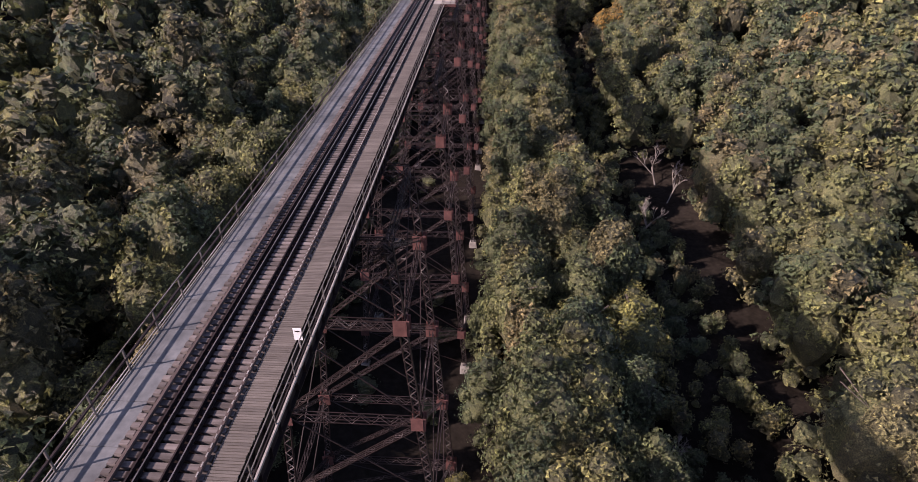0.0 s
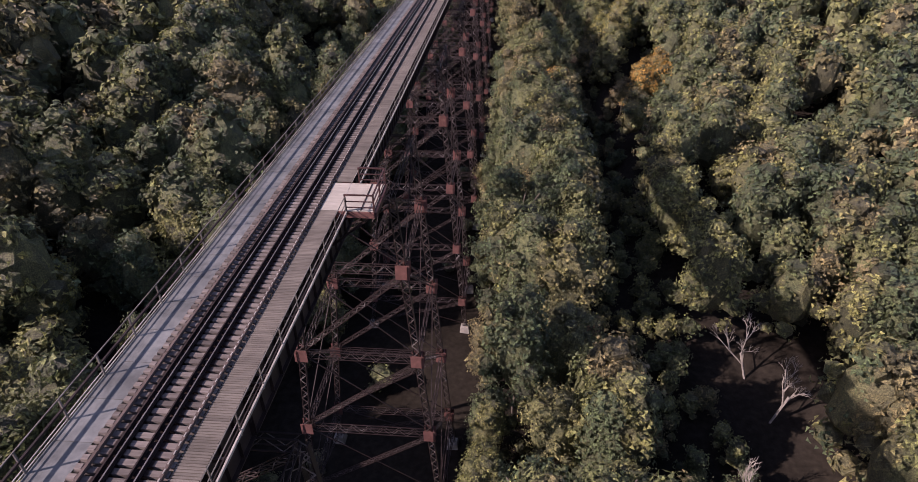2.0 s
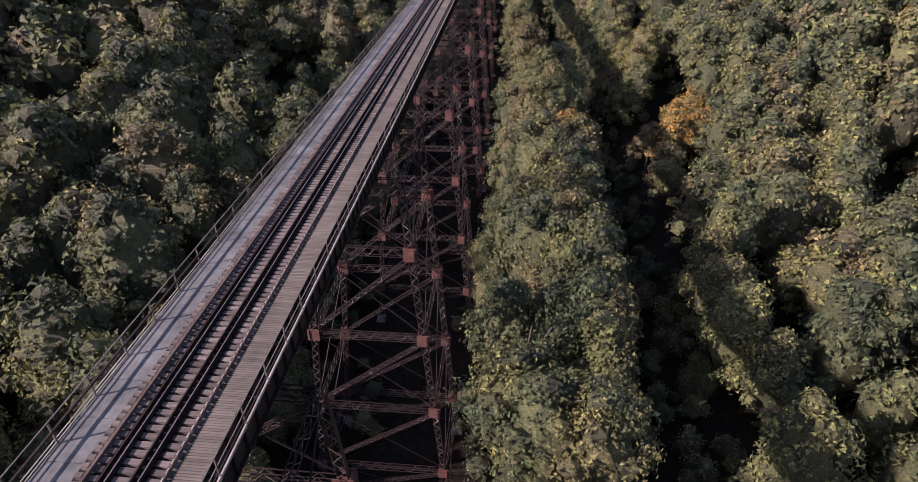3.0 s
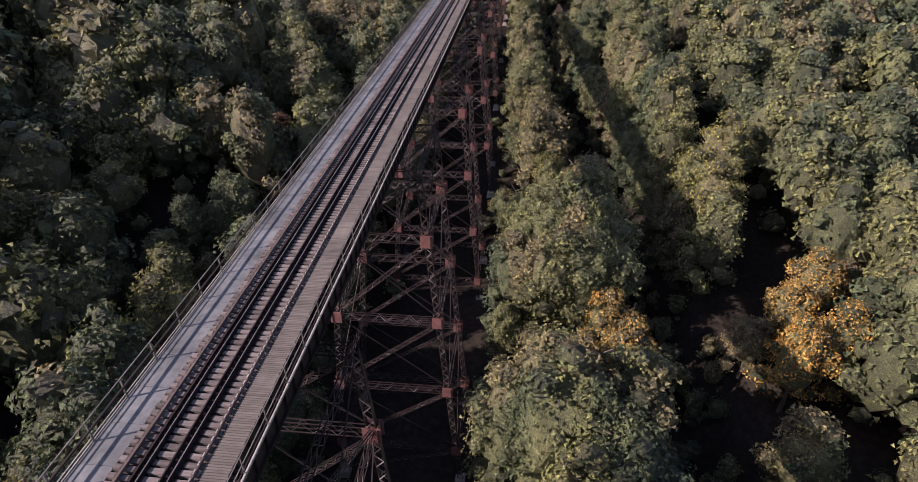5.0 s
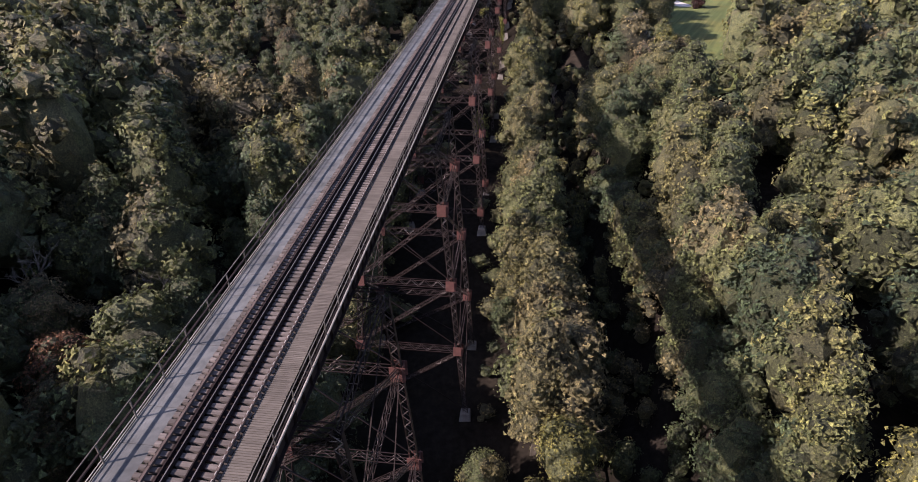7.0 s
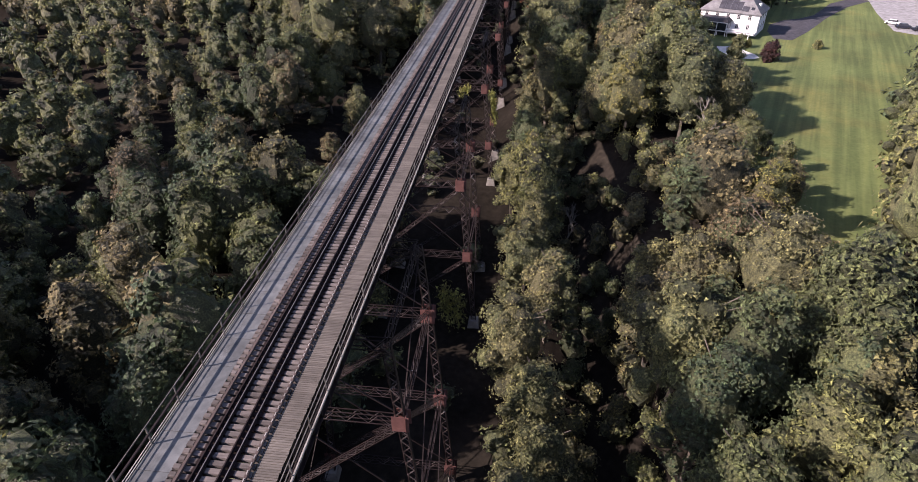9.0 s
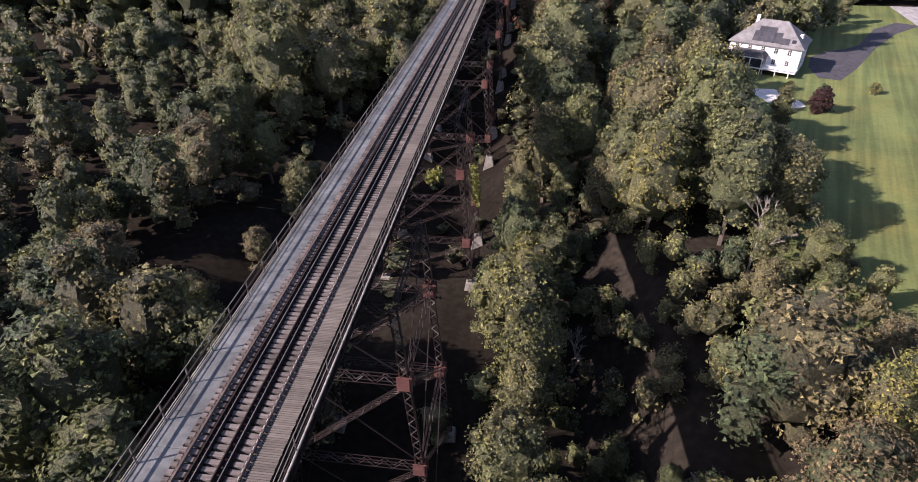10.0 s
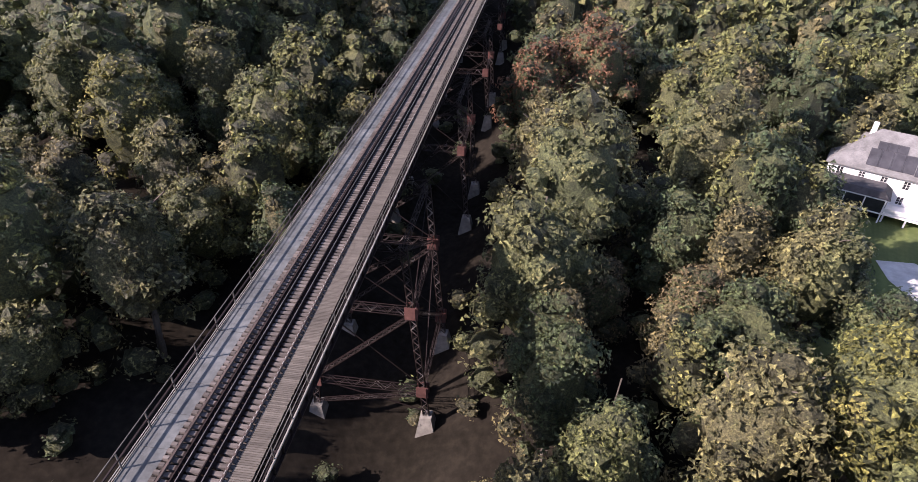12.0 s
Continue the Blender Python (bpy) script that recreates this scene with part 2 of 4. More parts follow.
# ---- mesh helpers ----
def mesh_from(name, verts, faces, mat, soft=False, inner=None):
    """A mesh from arrays of vertices and equal-sized faces. inner: which faces are a crown's inner mass, coloured dark
    as shade.
    """
    v, f = np.asarray(verts, dtype=np.float32), np.asarray(faces, dtype=np.int32)
    me = bpy.data.meshes.new(name)
    me.vertices.add(len(v))
    me.vertices.foreach_set("co", v.ravel())
    me.loops.add(f.size)
    me.loops.foreach_set("vertex_index", f.ravel())
    me.polygons.add(len(f))
    me.polygons.foreach_set("loop_start", np.arange(0, f.size, f.shape[1], dtype=np.int32))
    me.polygons.foreach_set("loop_total", np.full(len(f), f.shape[1], dtype=np.int32))
    me.polygons.foreach_set("use_smooth", np.full(len(f), soft, dtype=bool))
    me.update(calc_edges=True)
    me.validate()
    me.materials.append(mat)
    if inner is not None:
        me.materials.append(M_INNER_SHADE)
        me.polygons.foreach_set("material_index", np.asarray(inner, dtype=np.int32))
    return me


BOX_F = np.array([(0, 1, 3, 2), (4, 6, 7, 5), (0, 4, 5, 1), (2, 3, 7, 6), (0, 2, 6, 4), (1, 5, 7, 3)])


class Bars:
    """Gathers bars (boxes between two points) into one mesh."""

    def __init__(self):
        self.v, self.f, self.n = [], [], 0

    def bar(self, p, q, a, b=None, side=(0, 0, 1)):
        """a: the width across side and the bar; b: the thickness along side."""
        b = a if b is None else b
        p, q = Vector(p), Vector(q)
        d = (q - p).normalized()
        s = Vector(side)
        u = d.cross(s)
        if u.length < 1e-4:
            u = d.cross(Vector((1, 0, 0)))
        u.normalize()
        w = u.cross(d)
        c = [e + u * (a / 2 * i) + w * (b / 2 * j) for e in (p, q) for i in (-1, 1) for j in (-1, 1)]
        self.v += c
        self.f.append(BOX_F + self.n)
        self.n += 8
        return self

    def box(self, lo, hi):
        (x0, y0, z0), (x1, y1, z1) = lo, hi
        return self.bar(((x0 + x1) / 2, y0, (z0 + z1) / 2), ((x0 + x1) / 2, y1, (z0 + z1) / 2), abs(x1 - x0), abs(z1 - z0))

    def frustum(self, lo, hi, top):
        """A block whose top is narrowed by the factor top."""
        (x0, y0, z0), (x1, y1, z1) = lo, hi
        cx, cy = (x0 + x1) / 2, (y0 + y1) / 2
        c = []
        for z, k in ((z0, 1), (z1, top)):
            for i in (-1, 1):
                for j in (-1, 1):
                    c.append(Vector((cx + i * (x1 - x0) / 2 * k, cy + j * (y1 - y0) / 2 * k, z)))
        self.v += c
        self.f.append(BOX_F + self.n)
        self.n += 8
        return self

    def laced(self, bars, p, q, wide, deep, across, angle=0.11, step=None, faces=2, flat=0.09):
        """A built-up member: four corner angles, and zigzag lacing, gathered face by face in bars."""
        p, q = Vector(p), Vector(q)
        d = (q - p).normalized()
        v = d.cross(Vector(across)).normalized()
        u = v.cross(d).normalized()
        for i in (-1, 1):
            for j in (-1, 1):
                o = u * (i * wide / 2) + v * (j * deep / 2)
                self.bar(p + o, q + o, angle, angle, v)
        for f in range(faces):
            a, b, w, h = (u, v, wide, deep) if f < 2 else (v, u, deep, wide)
            sg = 1 if f % 2 == 0 else -1
            n = max(2, int((q - p).length / (step or w * 1.1)))
            for i in range(n):
                s = 1 if i % 2 == 0 else -1
                e0 = p.lerp(q, i / n) + a * (s * w / 2) + b * (sg * h / 2)
                e1 = p.lerp(q, (i + 1) / n) - a * (s * w / 2) + b * (sg * h / 2)
                bars[f].bar(e0, e1, flat, 0.025, b)
        return self

    def mesh(self, name, mat):
        return mesh_from(name, [tuple(c) for c in self.v], np.concatenate(self.f), mat)


def part(name, data, parent, label="", m=None):
    """Links a mesh as one part of a thing or of another part."""
    ob = new(name, data)
    ob.parent = parent
    if m is not None:
        ob.matrix_basis = m
    if label:
        tagged(ob, label)
    return ob


def thing(name, label, category, at=(0, 0, 0), group="", kind=""):
    ob = new(name)
    ob.empty_display_size = 0.5
    ob.location = at
    return tagged(ob, label, category, group, kind)


def curve(points, x):
    xs, ys = zip(*points)
    return np.interp(x, xs, ys)


# ---- ground ----
def smooth(t):
    t = np.clip(t, 0, 1)
    return t * t * (3 - 2 * t)


HOLLOW_L = ((50, 43), (110, 37), (160, 33.5), (230, 35), (260, 37), (300, 31), (330, 26), (365, 22.5), (400, 23), (430, 21), (460, 19.5))
HOLLOW_R = ((55, 58), (115, 54), (145, 51), (175, 48), (200, 47.5), (255, 50), (285, 46), (315, 41.5), (335, 38), (375, 32), (405, 31), (435, 30), (460, 28))


def hollow(x, y, edge=0.0):
    """The treeless hollow that runs beside the viaduct and lies in its shade."""
    return 40 < y < 458 and curve(HOLLOW_L, y) - edge < x < curve(HOLLOW_R, y) + edge


def ground_z(x, y):
    """The valley: deep under the first half of the viaduct, rising to the far side, with flanks on both sides and a flat lawn."""
    x, y = np.asarray(x, float), np.asarray(y, float)
    c = curve(((-200, -57), (240, -57), (290, -54.5), (330, -51), (372, -43), (414, -38.5), (456, -33), (498, -28), (540, -23.5), (600, -20), (1000, -12)), y)
    right = curve(((-100, 1), (120, 1), (180, 5), (250, 9), (310, 15), (400, 11), (460, 9), (540, 2), (700, 0)), y)
    left = curve(((-100, 4), (100, 6), (206, 12), (308, 15), (400, 9), (480, 7), (600, 5)), y)
    z = c + right * smooth((x - 8) / 36) + left * smooth((-x - 8) / 40)
    flank = curve(((-100, 0.22), (150, 0.36), (200, 0.52), (330, 0.5), (400, 0.36), (450, 0.19), (500, 0.08), (1000, 0.05)), y)
    z = z + flank * 34 * (1 - np.exp(-np.maximum(0, -x - 46) / 34)) + 0.03 * np.maximum(0, x - 60) * (y < 380)
    z = z + 0.45 * np.clip(-x - 85, 0, 150) * smooth((y - 150) / 80) * smooth((440 - y) / 80)
    z = z + 1.1 * np.sin(x * 0.07 + 1.3) * np.sin(y * 0.053) + 0.5 * np.sin(x * 0.19 + y * 0.13)
    z = z - 7.0 * np.exp(-((x - 1) / 9.5) ** 2) * smooth((y - 455) / 25)
    lo, hi = curve(HOLLOW_L, y), curve(HOLLOW_R, y)
    z = z - 8.5 * np.exp(-((x - (lo + hi) / 2) / ((hi - lo) / 2 + 1.5)) ** 4) * smooth((y - 170) / 80) * smooth((475 - y) / 30)
    lawn = smooth((x - curve(((390, 38), (430, 38), (446, 44), (466, 32)), y)) / 14) * smooth((y - 388) / 20) * smooth((200 - x) / 20)
    return z * (1 - lawn) - 22.5 * lawn


def ground_sheet():
    ax = np.concatenate([np.linspace(-2600, -420, 10), np.linspace(-400, 420, 165), np.linspace(440, 2600, 10)])
    ay = np.concatenate([np.linspace(-1800, -80, 8), np.linspace(-60, 900, 193), np.linspace(950, 3200, 10)])
    gx, gy = np.meshgrid(ax, ay)
    v = np.stack([gx, gy, ground_z(gx, gy)], -1).reshape(-1, 3)
    nx = len(ax)
    i = (np.arange(len(ay) - 1)[:, None] * nx + np.arange(nx - 1)[None]).ravel()
    f = np.stack([i, i + 1, i + nx + 1, i + nx], -1)
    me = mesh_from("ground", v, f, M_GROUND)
    me.polygons.foreach_set("use_smooth", np.ones(len(f), dtype=bool))
    return tagged(new("ground", me), "wooded valley floor covered with leaf litter, coloured dark for tree shade", "ground", kind="structure")


ground = ground_sheet()


# ---- the viaduct ----
Y0, Y1 = -14.0, 700.0
BENTS = (-4.0, 38.8, 79.3, 120.6, 162.0, 203.4, 244.6, 287.0, 329.8, 372.3, 414.4, 456.2, 498.0, 539.5, 581.0, 622.5)
TOWER = 13.6


def leg_x(z):
    return 4.45 - 0.083 * z


def laced_part(name, th, p, q, wide, deep, angle, step, faces, flat):
    chords, bars = Bars(), [Bars() for f in range(faces)]
    chords.laced(bars, p, q, wide, deep, (0, 0, 1), angle, step, faces, flat)
    ob = part(name, chords.mesh(name, M_STEEL), th)
    for face in bars:
        tagged(part("lacing", face.mesh("lacing", M_LACE), ob), "zigzag lacing bars with pale painted sunlit patches", kind="stuff")
    return ob


def build_tower(y):
    """A steel trestle tower: two bents of battered laced legs, laced struts and braces, gusset plates and stone-pale footings."""
    zg = [float(min(ground_z(s * 9, y + o) for s in (-1, 1))) for o in (0, TOWER)]
    th = thing("trestle_tower", "rust-brown riveted steel trestle tower on concrete footings", "bridge tower", (0, y, 0), "towers of the viaduct")
    top = -4.9
    levels = [top] + [z for z in (-13.1, -25.1, -37.2, -49.2) if z > max(zg) + 3.5]
    for o, g in zip((0, TOWER), zg):
        foot = g + 1.3
        for s in (-1, 1):
            leg, lacing = Bars(), (Bars(), Bars())
            p, q = Vector((s * leg_x(top), o, top)), Vector((s * leg_x(foot), o, foot))
            for i in (-1, 1):
                e = Vector((i * 0.36, 0, 0))
                leg.bar(p + e, q + e, 0.42, 0.08, (1, 0, 0))
            nb = int((q - p).length / 0.75)
            for i in range(nb):
                e = Vector((0.36 * (1 if i % 2 else -1), 0, 0))
                for f in (-0.24, 0.24):
                    d = Vector((0, f, 0))
                    lacing[f > 0].bar(p.lerp(q, i / nb) + e + d, p.lerp(q, (i + 1) / nb) - e + d, 0.1, 0.02, (0, 1, 0))
            lo = part("leg", leg.mesh("leg", M_STEEL), th)
            for face in lacing:
                tagged(part("lacing", face.mesh("lacing", M_LACE), lo), "zigzag lacing bars with pale painted sunlit patches", kind="stuff")
            fx = s * leg_x(foot)
            ft = Bars().frustum((fx - 1.3, o - 1.3, g - 2), (fx + 1.3, o + 1.3, foot), 0.55)
            part("footing", ft.mesh("footing", M_CONC), th, "pale concrete footing")
            for z in levels[1:]:
                gx = s * leg_x(z)
                gp = Bars().bar((gx, o - 0.46, z + 0.85), (gx, o - 0.46, z - 0.85), 1.45, 0.05, (0, 1, 0)).bar((gx, o + 0.46, z + 0.85), (gx, o + 0.46, z - 0.85), 1.45, 0.05, (0, 1, 0))
                gp.bar((gx + s * 0.46, o, z + 0.8), (gx + s * 0.46, o, z - 0.8), 1.2, 0.05, (1, 0, 0))
                part("gusset_plate", gp.mesh("gusset_plate", M_GUSSET), th, "faded red gusset plate")
        for k, z in enumerate(levels):
            x = leg_x(z)
            laced_part("strut", th, (-x, o, z), (x, o, z), 1.0, 0.4, 0.075, 0.9, 2, 0.06)
            zl = levels[k + 1] if k + 1 < len(levels) else foot
            if z - zl < 4:
                continue
            xl = leg_x(zl)
            laced_part("brace", th, (-xl, o - 0.1, zl + 0.5), (x, o - 0.1, z - 0.5), 0.45, 0.25, 0.06, 0.6, 2, 0.055)
            part("tie_rod", Bars().bar((x * -1, o + 0.2, z - 0.4), (xl, o + 0.2, zl + 0.4), 0.11).mesh("tie_rod", M_STEEL), th)
    for s in (-1, 1):
        for k, z in enumerate(levels):
            x = s * leg_x(z)
            laced_part("strut", th, (x, 0.4, z), (x, TOWER - 0.4, z), 0.85, 0.35, 0.07, 0.8, 2, 0.06)
            zl = levels[k + 1] if k + 1 < len(levels) else max(zg) + 1.3
            if z - zl < 4:
                continue
            xl = s * leg_x(zl)
            laced_part("brace", th, (x, 0.3, z - 0.4), (xl, TOWER - 0.3, zl + 0.4), 0.36, 0.2, 0.055, 0.6, 2, 0.055)
            part("tie_rod", Bars().bar((x + s * 0.1, TOWER - 0.3, z - 0.4), (xl + s * 0.1, 0.3, zl + 0.4), 0.1).mesh("tie_rod", M_STEEL), th)
    return th


for yb in BENTS:
    build_tower(yb)


def girder_mesh(length):
    b = Bars()
    b.bar((0, 0, -2.6), (0, length, -2.6), 0.05, 3.6, (0, 0, 1))
    for z in (-0.8, -4.4):
        b.bar((0, 0, z), (0, length, z), 0.5, 0.08)
    n = int(length / 1.45)
    for i in range(n + 1):
        y = min(max(length * i / n, 0.06), length - 0.06)
        for s in (-1, 1):
            b.bar((s * 0.12, y, -4.35), (s * 0.12, y, -0.85), 0.2, 0.03, (0, 1, 0))
    return b.mesh("girder", M_STEEL)


def build_span(y, length):
    """A deck span: two deep plate girders, cross frames and the brackets that carry the walkways."""
    th = thing("girder_span", "dark riveted plate girder span under the track deck", "bridge girder", (0, y, 0), "girder spans")
    g = girder_mesh(length - 0.1)
    for x in (-2.3, 2.3):
        part("girder", g, th, "", pose(x, 0.05, 0))
    n = max(2, int(length / 4.5))
    for i in range(n + 1):
        yy = 0.25 + (length - 0.5) * i / n
        cf = Bars().bar((-2.3, yy, -1.0), (2.3, yy, -4.2), 0.12).bar((2.3, yy, -1.0), (-2.3, yy, -4.2), 0.12).bar((-2.3, yy, -4.2), (2.3, yy, -4.2), 0.14)
        part("cross_frame", cf.mesh("cross_frame", M_STEEL), th)
        for s in (-1, 1):
            e = 3.85 if s > 0 else 4.1
            br = Bars().bar((s * 2.35, yy, -0.42), (s * e, yy, -0.32), 0.14, 0.2, (0, 0, 1)).bar((s * 2.4, yy, -1.7), (s * (e - 0.1), yy, -0.42), 0.1)
            part("bracket", br.mesh("bracket", M_STEEL), th)
    return th


prev = Y0
for yb in BENTS:
    if yb > prev:
        build_span(prev, yb - prev)
    build_span(yb, TOWER)
    prev = yb + TOWER
build_span(prev, Y1 - prev)


def rail_mesh(length, worn):
    b = Bars().bar((0, 0, 0.02), (0, length, 0.02), 0.15, 0.03).bar((0, 0, 0.09), (0, length, 0.09), 0.03, 0.12).bar((0, 0, 0.16), (0, length, 0.16), 0.075, 0.045)
    return b.mesh("rail", M_RAIL)


rail_data = rail_mesh(Y1 - Y0, True)
head_data = Bars().bar((0, 0, 0.186), (0, Y1 - Y0, 0.186), 0.06, 0.012).mesh("rail_head", M_SHINE)
for x in (-0.7, 0.7):
    r = tagged(new("rail", rail_data), "long steel running rail with a worn bright head", "rail", "running rails")
    r.location = (x, Y0, 0)
    part("rail_head", head_data, r, "worn bright rail head")
guard_data = Bars().bar((0, 0, 0.02), (0, Y1 - Y0, 0.02), 0.15, 0.03).bar((0, 0, 0.08), (0, Y1 - Y0, 0.08), 0.03, 0.1).bar((0, 0, 0.14), (0, Y1 - Y0, 0.14), 0.07, 0.045).mesh("guard_rail", M_RAIL)
for x in (-1.02, 0.32):
    r = tagged(new("guard_rail", guard_data), "dark rusted guard rail beside the running rail", "rail", "guard rails")
    r.location = (x, Y0, 0)
for x in (-1.70, 1.66):
    g = thing("guard_timber", "long weathered guard timber bolted along the tie ends", "guard timber", (x, Y0, 0), "guard timbers")
    beam = Bars().bar((0, 0.02, 0.09), (0, 5.98, 0.09), 0.14, 0.18).mesh("timber", M_TIMBER)
    for i in range(int((Y1 - Y0) / 6)):
        part("timber", beam, g, "", pose(0, i * 6, 0))



def vine(points, label):
    """A creeper: leaf sprays gathered along a member of the steelwork."""
    q, f = [], []
    r = np.random.default_rng(21)
    o = 0
    for x, y, z, s in points:
        n = 110
        p = np.array([x, y, z]) + r.normal(size=(n, 3)) * np.array([0.4, 0.4, 0.6]) * s
        a, b = r.normal(size=(2, n, 3)) * 0.22
        q.append(np.stack([p - a, p + a, p + b], 1).reshape(-1, 3))
        f.append(np.arange(n * 3).reshape(-1, 3) + o)
        o += n * 3
    return tagged(new("creeper", mesh_from("creeper", np.concatenate(q), np.concatenate(f), M_CREEPER)), label, "climbing plant")


M_CREEPER = foliage("creeper_leaves", ((0.0, (0.17, 0.20, 0.06)), (1.0, (0.25, 0.25, 0.075))))
vine([(4.75 - 0.083 * z, 469.3, z, 0.9) for z in (-18.5, -20, -21.5, -23, -24.5)], "yellow-green creeper climbing a steel tower leg")
vine([(2.2 - 0.7 * i, 455.8, -13.0 - 0.5 * i, 0.8) for i in range(3)], "yellow-green creeper hanging on a steel brace")
vine([(3.2 + 1.9 * (i % 2), 413.2, z, 1.6) for i, z in enumerate((-31.5, -32.5, -33.5, -34.5, -35.5, -36.5))], "yellow-green creeper climbing a steel tower leg")

# ---- walkway railings ----
POST = 2.8


def railing(name, x, side, y0, y1, label):
    th = thing(name, label, "railing", (x, y0, 0), "walkway railings")
    up = M_PAINT if side < 0 else M_STEEL
    pm = Bars().bar((0, 0, -0.35), (0, 0, 1.3 if side < 0 else 1.1), 0.08 if side < 0 else 0.06).mesh("post", M_POST)
    n = int((y1 - y0) / POST)
    for i in range(n + 1):
        part("post", pm, th, "", pose(0, min(i * POST, y1 - y0 - 0.05), 0))
    bars = ((1.3, 0.05, M_POST), (0.71, 0.1, M_STEEL), (0.28, 0.045, up), (0.08, 0.045, up)) if side < 0 else ((1.1, 0.05, M_POST), (0.56, 0.05, M_POST), (0.2, 0.05, M_STEEL))
    for z, a, mt in bars:
        part("handrail" if z > 1 else "rail_bar", Bars().bar((0, 0, z), (0, y1 - y0, z), a).mesh("rail_bar", mt), th)
    if side > 0:
        part("edge_beam", Bars().bar((0.04, 0, -0.08), (0.04, y1 - y0, -0.08), 0.09, 0.16).mesh("edge_beam", M_PAINT), th, "pale painted edge beam")
    return th


# ---- woods ----
rng = np.random.default_rng(7)
def ico(cuts):
    bm = bmesh.new()
    bmesh.ops.create_icosphere(bm, subdivisions=cuts, radius=1.0)
    bm.verts.ensure_lookup_table()
    v, f = np.array([v.co[:] for v in bm.verts]), np.array([[v.index for v in f.verts] for f in bm.faces])
    bm.free()
    return v, f


SMALL, LARGE = ico(1), ico(2)


def crown(n, size, height, width, seed, lobes=24):
    """One crown: leaf sprays on many uneven clumps round a rough inner mass. Returns vertices and triangles."""
    r = np.random.default_rng(seed)
    u = np.concatenate([[0.98, 0.92, 0.87], 0.2 + 0.7 * (np.arange(lobes - 3) + r.random(lobes - 3)) / (lobes - 3)])
    reach = np.interp(u, (0.15, 0.35, 0.55, 0.75, 0.9, 1.0), (0.7, 0.96, 0.98, 0.8, 0.5, 0.12)) * width * 0.37
    an = np.arange(lobes) * 2.4 + r.uniform(-0.7, 0.7, lobes)
    reach = reach * (0.62 + 0.46 * r.random(lobes))
    rad = width * (0.095 + 0.085 * r.random(lobes)) * (24 / lobes) ** 0.35
    ctr = np.stack([np.cos(an) * reach, np.sin(an) * reach, u * height - rad * 0.7], 1)
    flat = np.array([1.05, 1.05, 0.92])
    mid, core = np.array([0, 0, height * 0.56]), np.array([width * 0.33, width * 0.33, height * 0.36])
    w = rad ** 2 * (0.3 + u)
    k = r.choice(lobes, n, p=w / w.sum())
    d = r.normal(size=(n, 3))
    d[:, 2] = np.abs(d[:, 2] + 0.25) - 0.25
    out = np.stack([np.cos(an), np.sin(an), np.zeros(lobes)], 1)
    d = d / np.linalg.norm(d, axis=1)[:, None] + out[k] * 0.35
    d /= np.linalg.norm(d, axis=1)[:, None]
    p = ctr[k] + d * (rad[k] * (0.78 + 0.46 * r.random(n) ** 1.4))[:, None] * flat
    fill = r.random(n) < 0.16
    p[fill] = mid + d[fill] * core * (0.95 + 0.15 * r.random((fill.sum(), 1)))
    nrm = d + np.array([0, 0, 0.25]) + r.normal(size=(n, 3)) * 0.4
    nrm /= np.linalg.norm(nrm, axis=1)[:, None]
    a = np.cross(nrm, r.normal(size=(n, 3)))
    a /= np.linalg.norm(a, axis=1)[:, None]
    b = np.cross(nrm, a)
    s = size * (0.45 + 0.95 * r.random((n, 1)))
    t = s * (0.5 + 0.5 * r.random((n, 1)))
    q = np.stack([p - a * s * 0.6 - nrm * s * 0.2, p + a * s * 0.6 + b * t * 0.15, p + b * t + nrm * s * 0.1], 1).reshape(-1, 3)
    vs, fs, o = [q], [np.arange(n * 3).reshape(-1, 3)], n * 3
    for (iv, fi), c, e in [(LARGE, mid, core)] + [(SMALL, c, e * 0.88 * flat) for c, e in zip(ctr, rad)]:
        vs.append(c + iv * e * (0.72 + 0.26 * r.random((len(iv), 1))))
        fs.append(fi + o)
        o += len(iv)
    return np.concatenate(vs), np.concatenate(fs), n


def trunk_bars(height, width, seed):
    r = random.Random(seed)
    b = Bars()
    z, w, x, y = -1.0, 0.5, 0.0, 0.0
    for i in range(5):
        nx, ny, nz = x + r.uniform(-0.3, 0.3), y + r.uniform(-0.3, 0.3), z + height * 0.17
        b.bar((x, y, z), (nx, ny, nz), w, w, (1, 0, 0))
        if i >= 2:
            for j in range(2):
                an = r.uniform(0, 6.28)
                ln = width * r.uniform(0.18, 0.3)
                b.bar((nx, ny, nz - 0.3), (nx + math.cos(an) * ln, ny + math.sin(an) * ln, nz + ln * 0.7), w * 0.4, w * 0.4, (0, 0.3, 1))
        x, y, z, w = nx, ny, nz, w * 0.8
    return b


def in_lawn(x, y):
    """Open ground: the mown lawn, the yards and the drives."""
    if y < 408:
        return False
    edge = np.interp(y, (408, 415, 422, 432, 446, 462, 480, 505, 525, 530, 545, 556, 562, 600, 700), (60, 54, 55, 60, 63, 61, 60, 57, 56, 55, 56, 62, 92, 100, 110))
    far = np.interp(y, (408, 415, 422, 444, 470, 490, 515, 540, 600, 640), (61, 65, 69, 80, 87, 100, 122, 160, 175, 175))
    return edge < x < far and y < 640


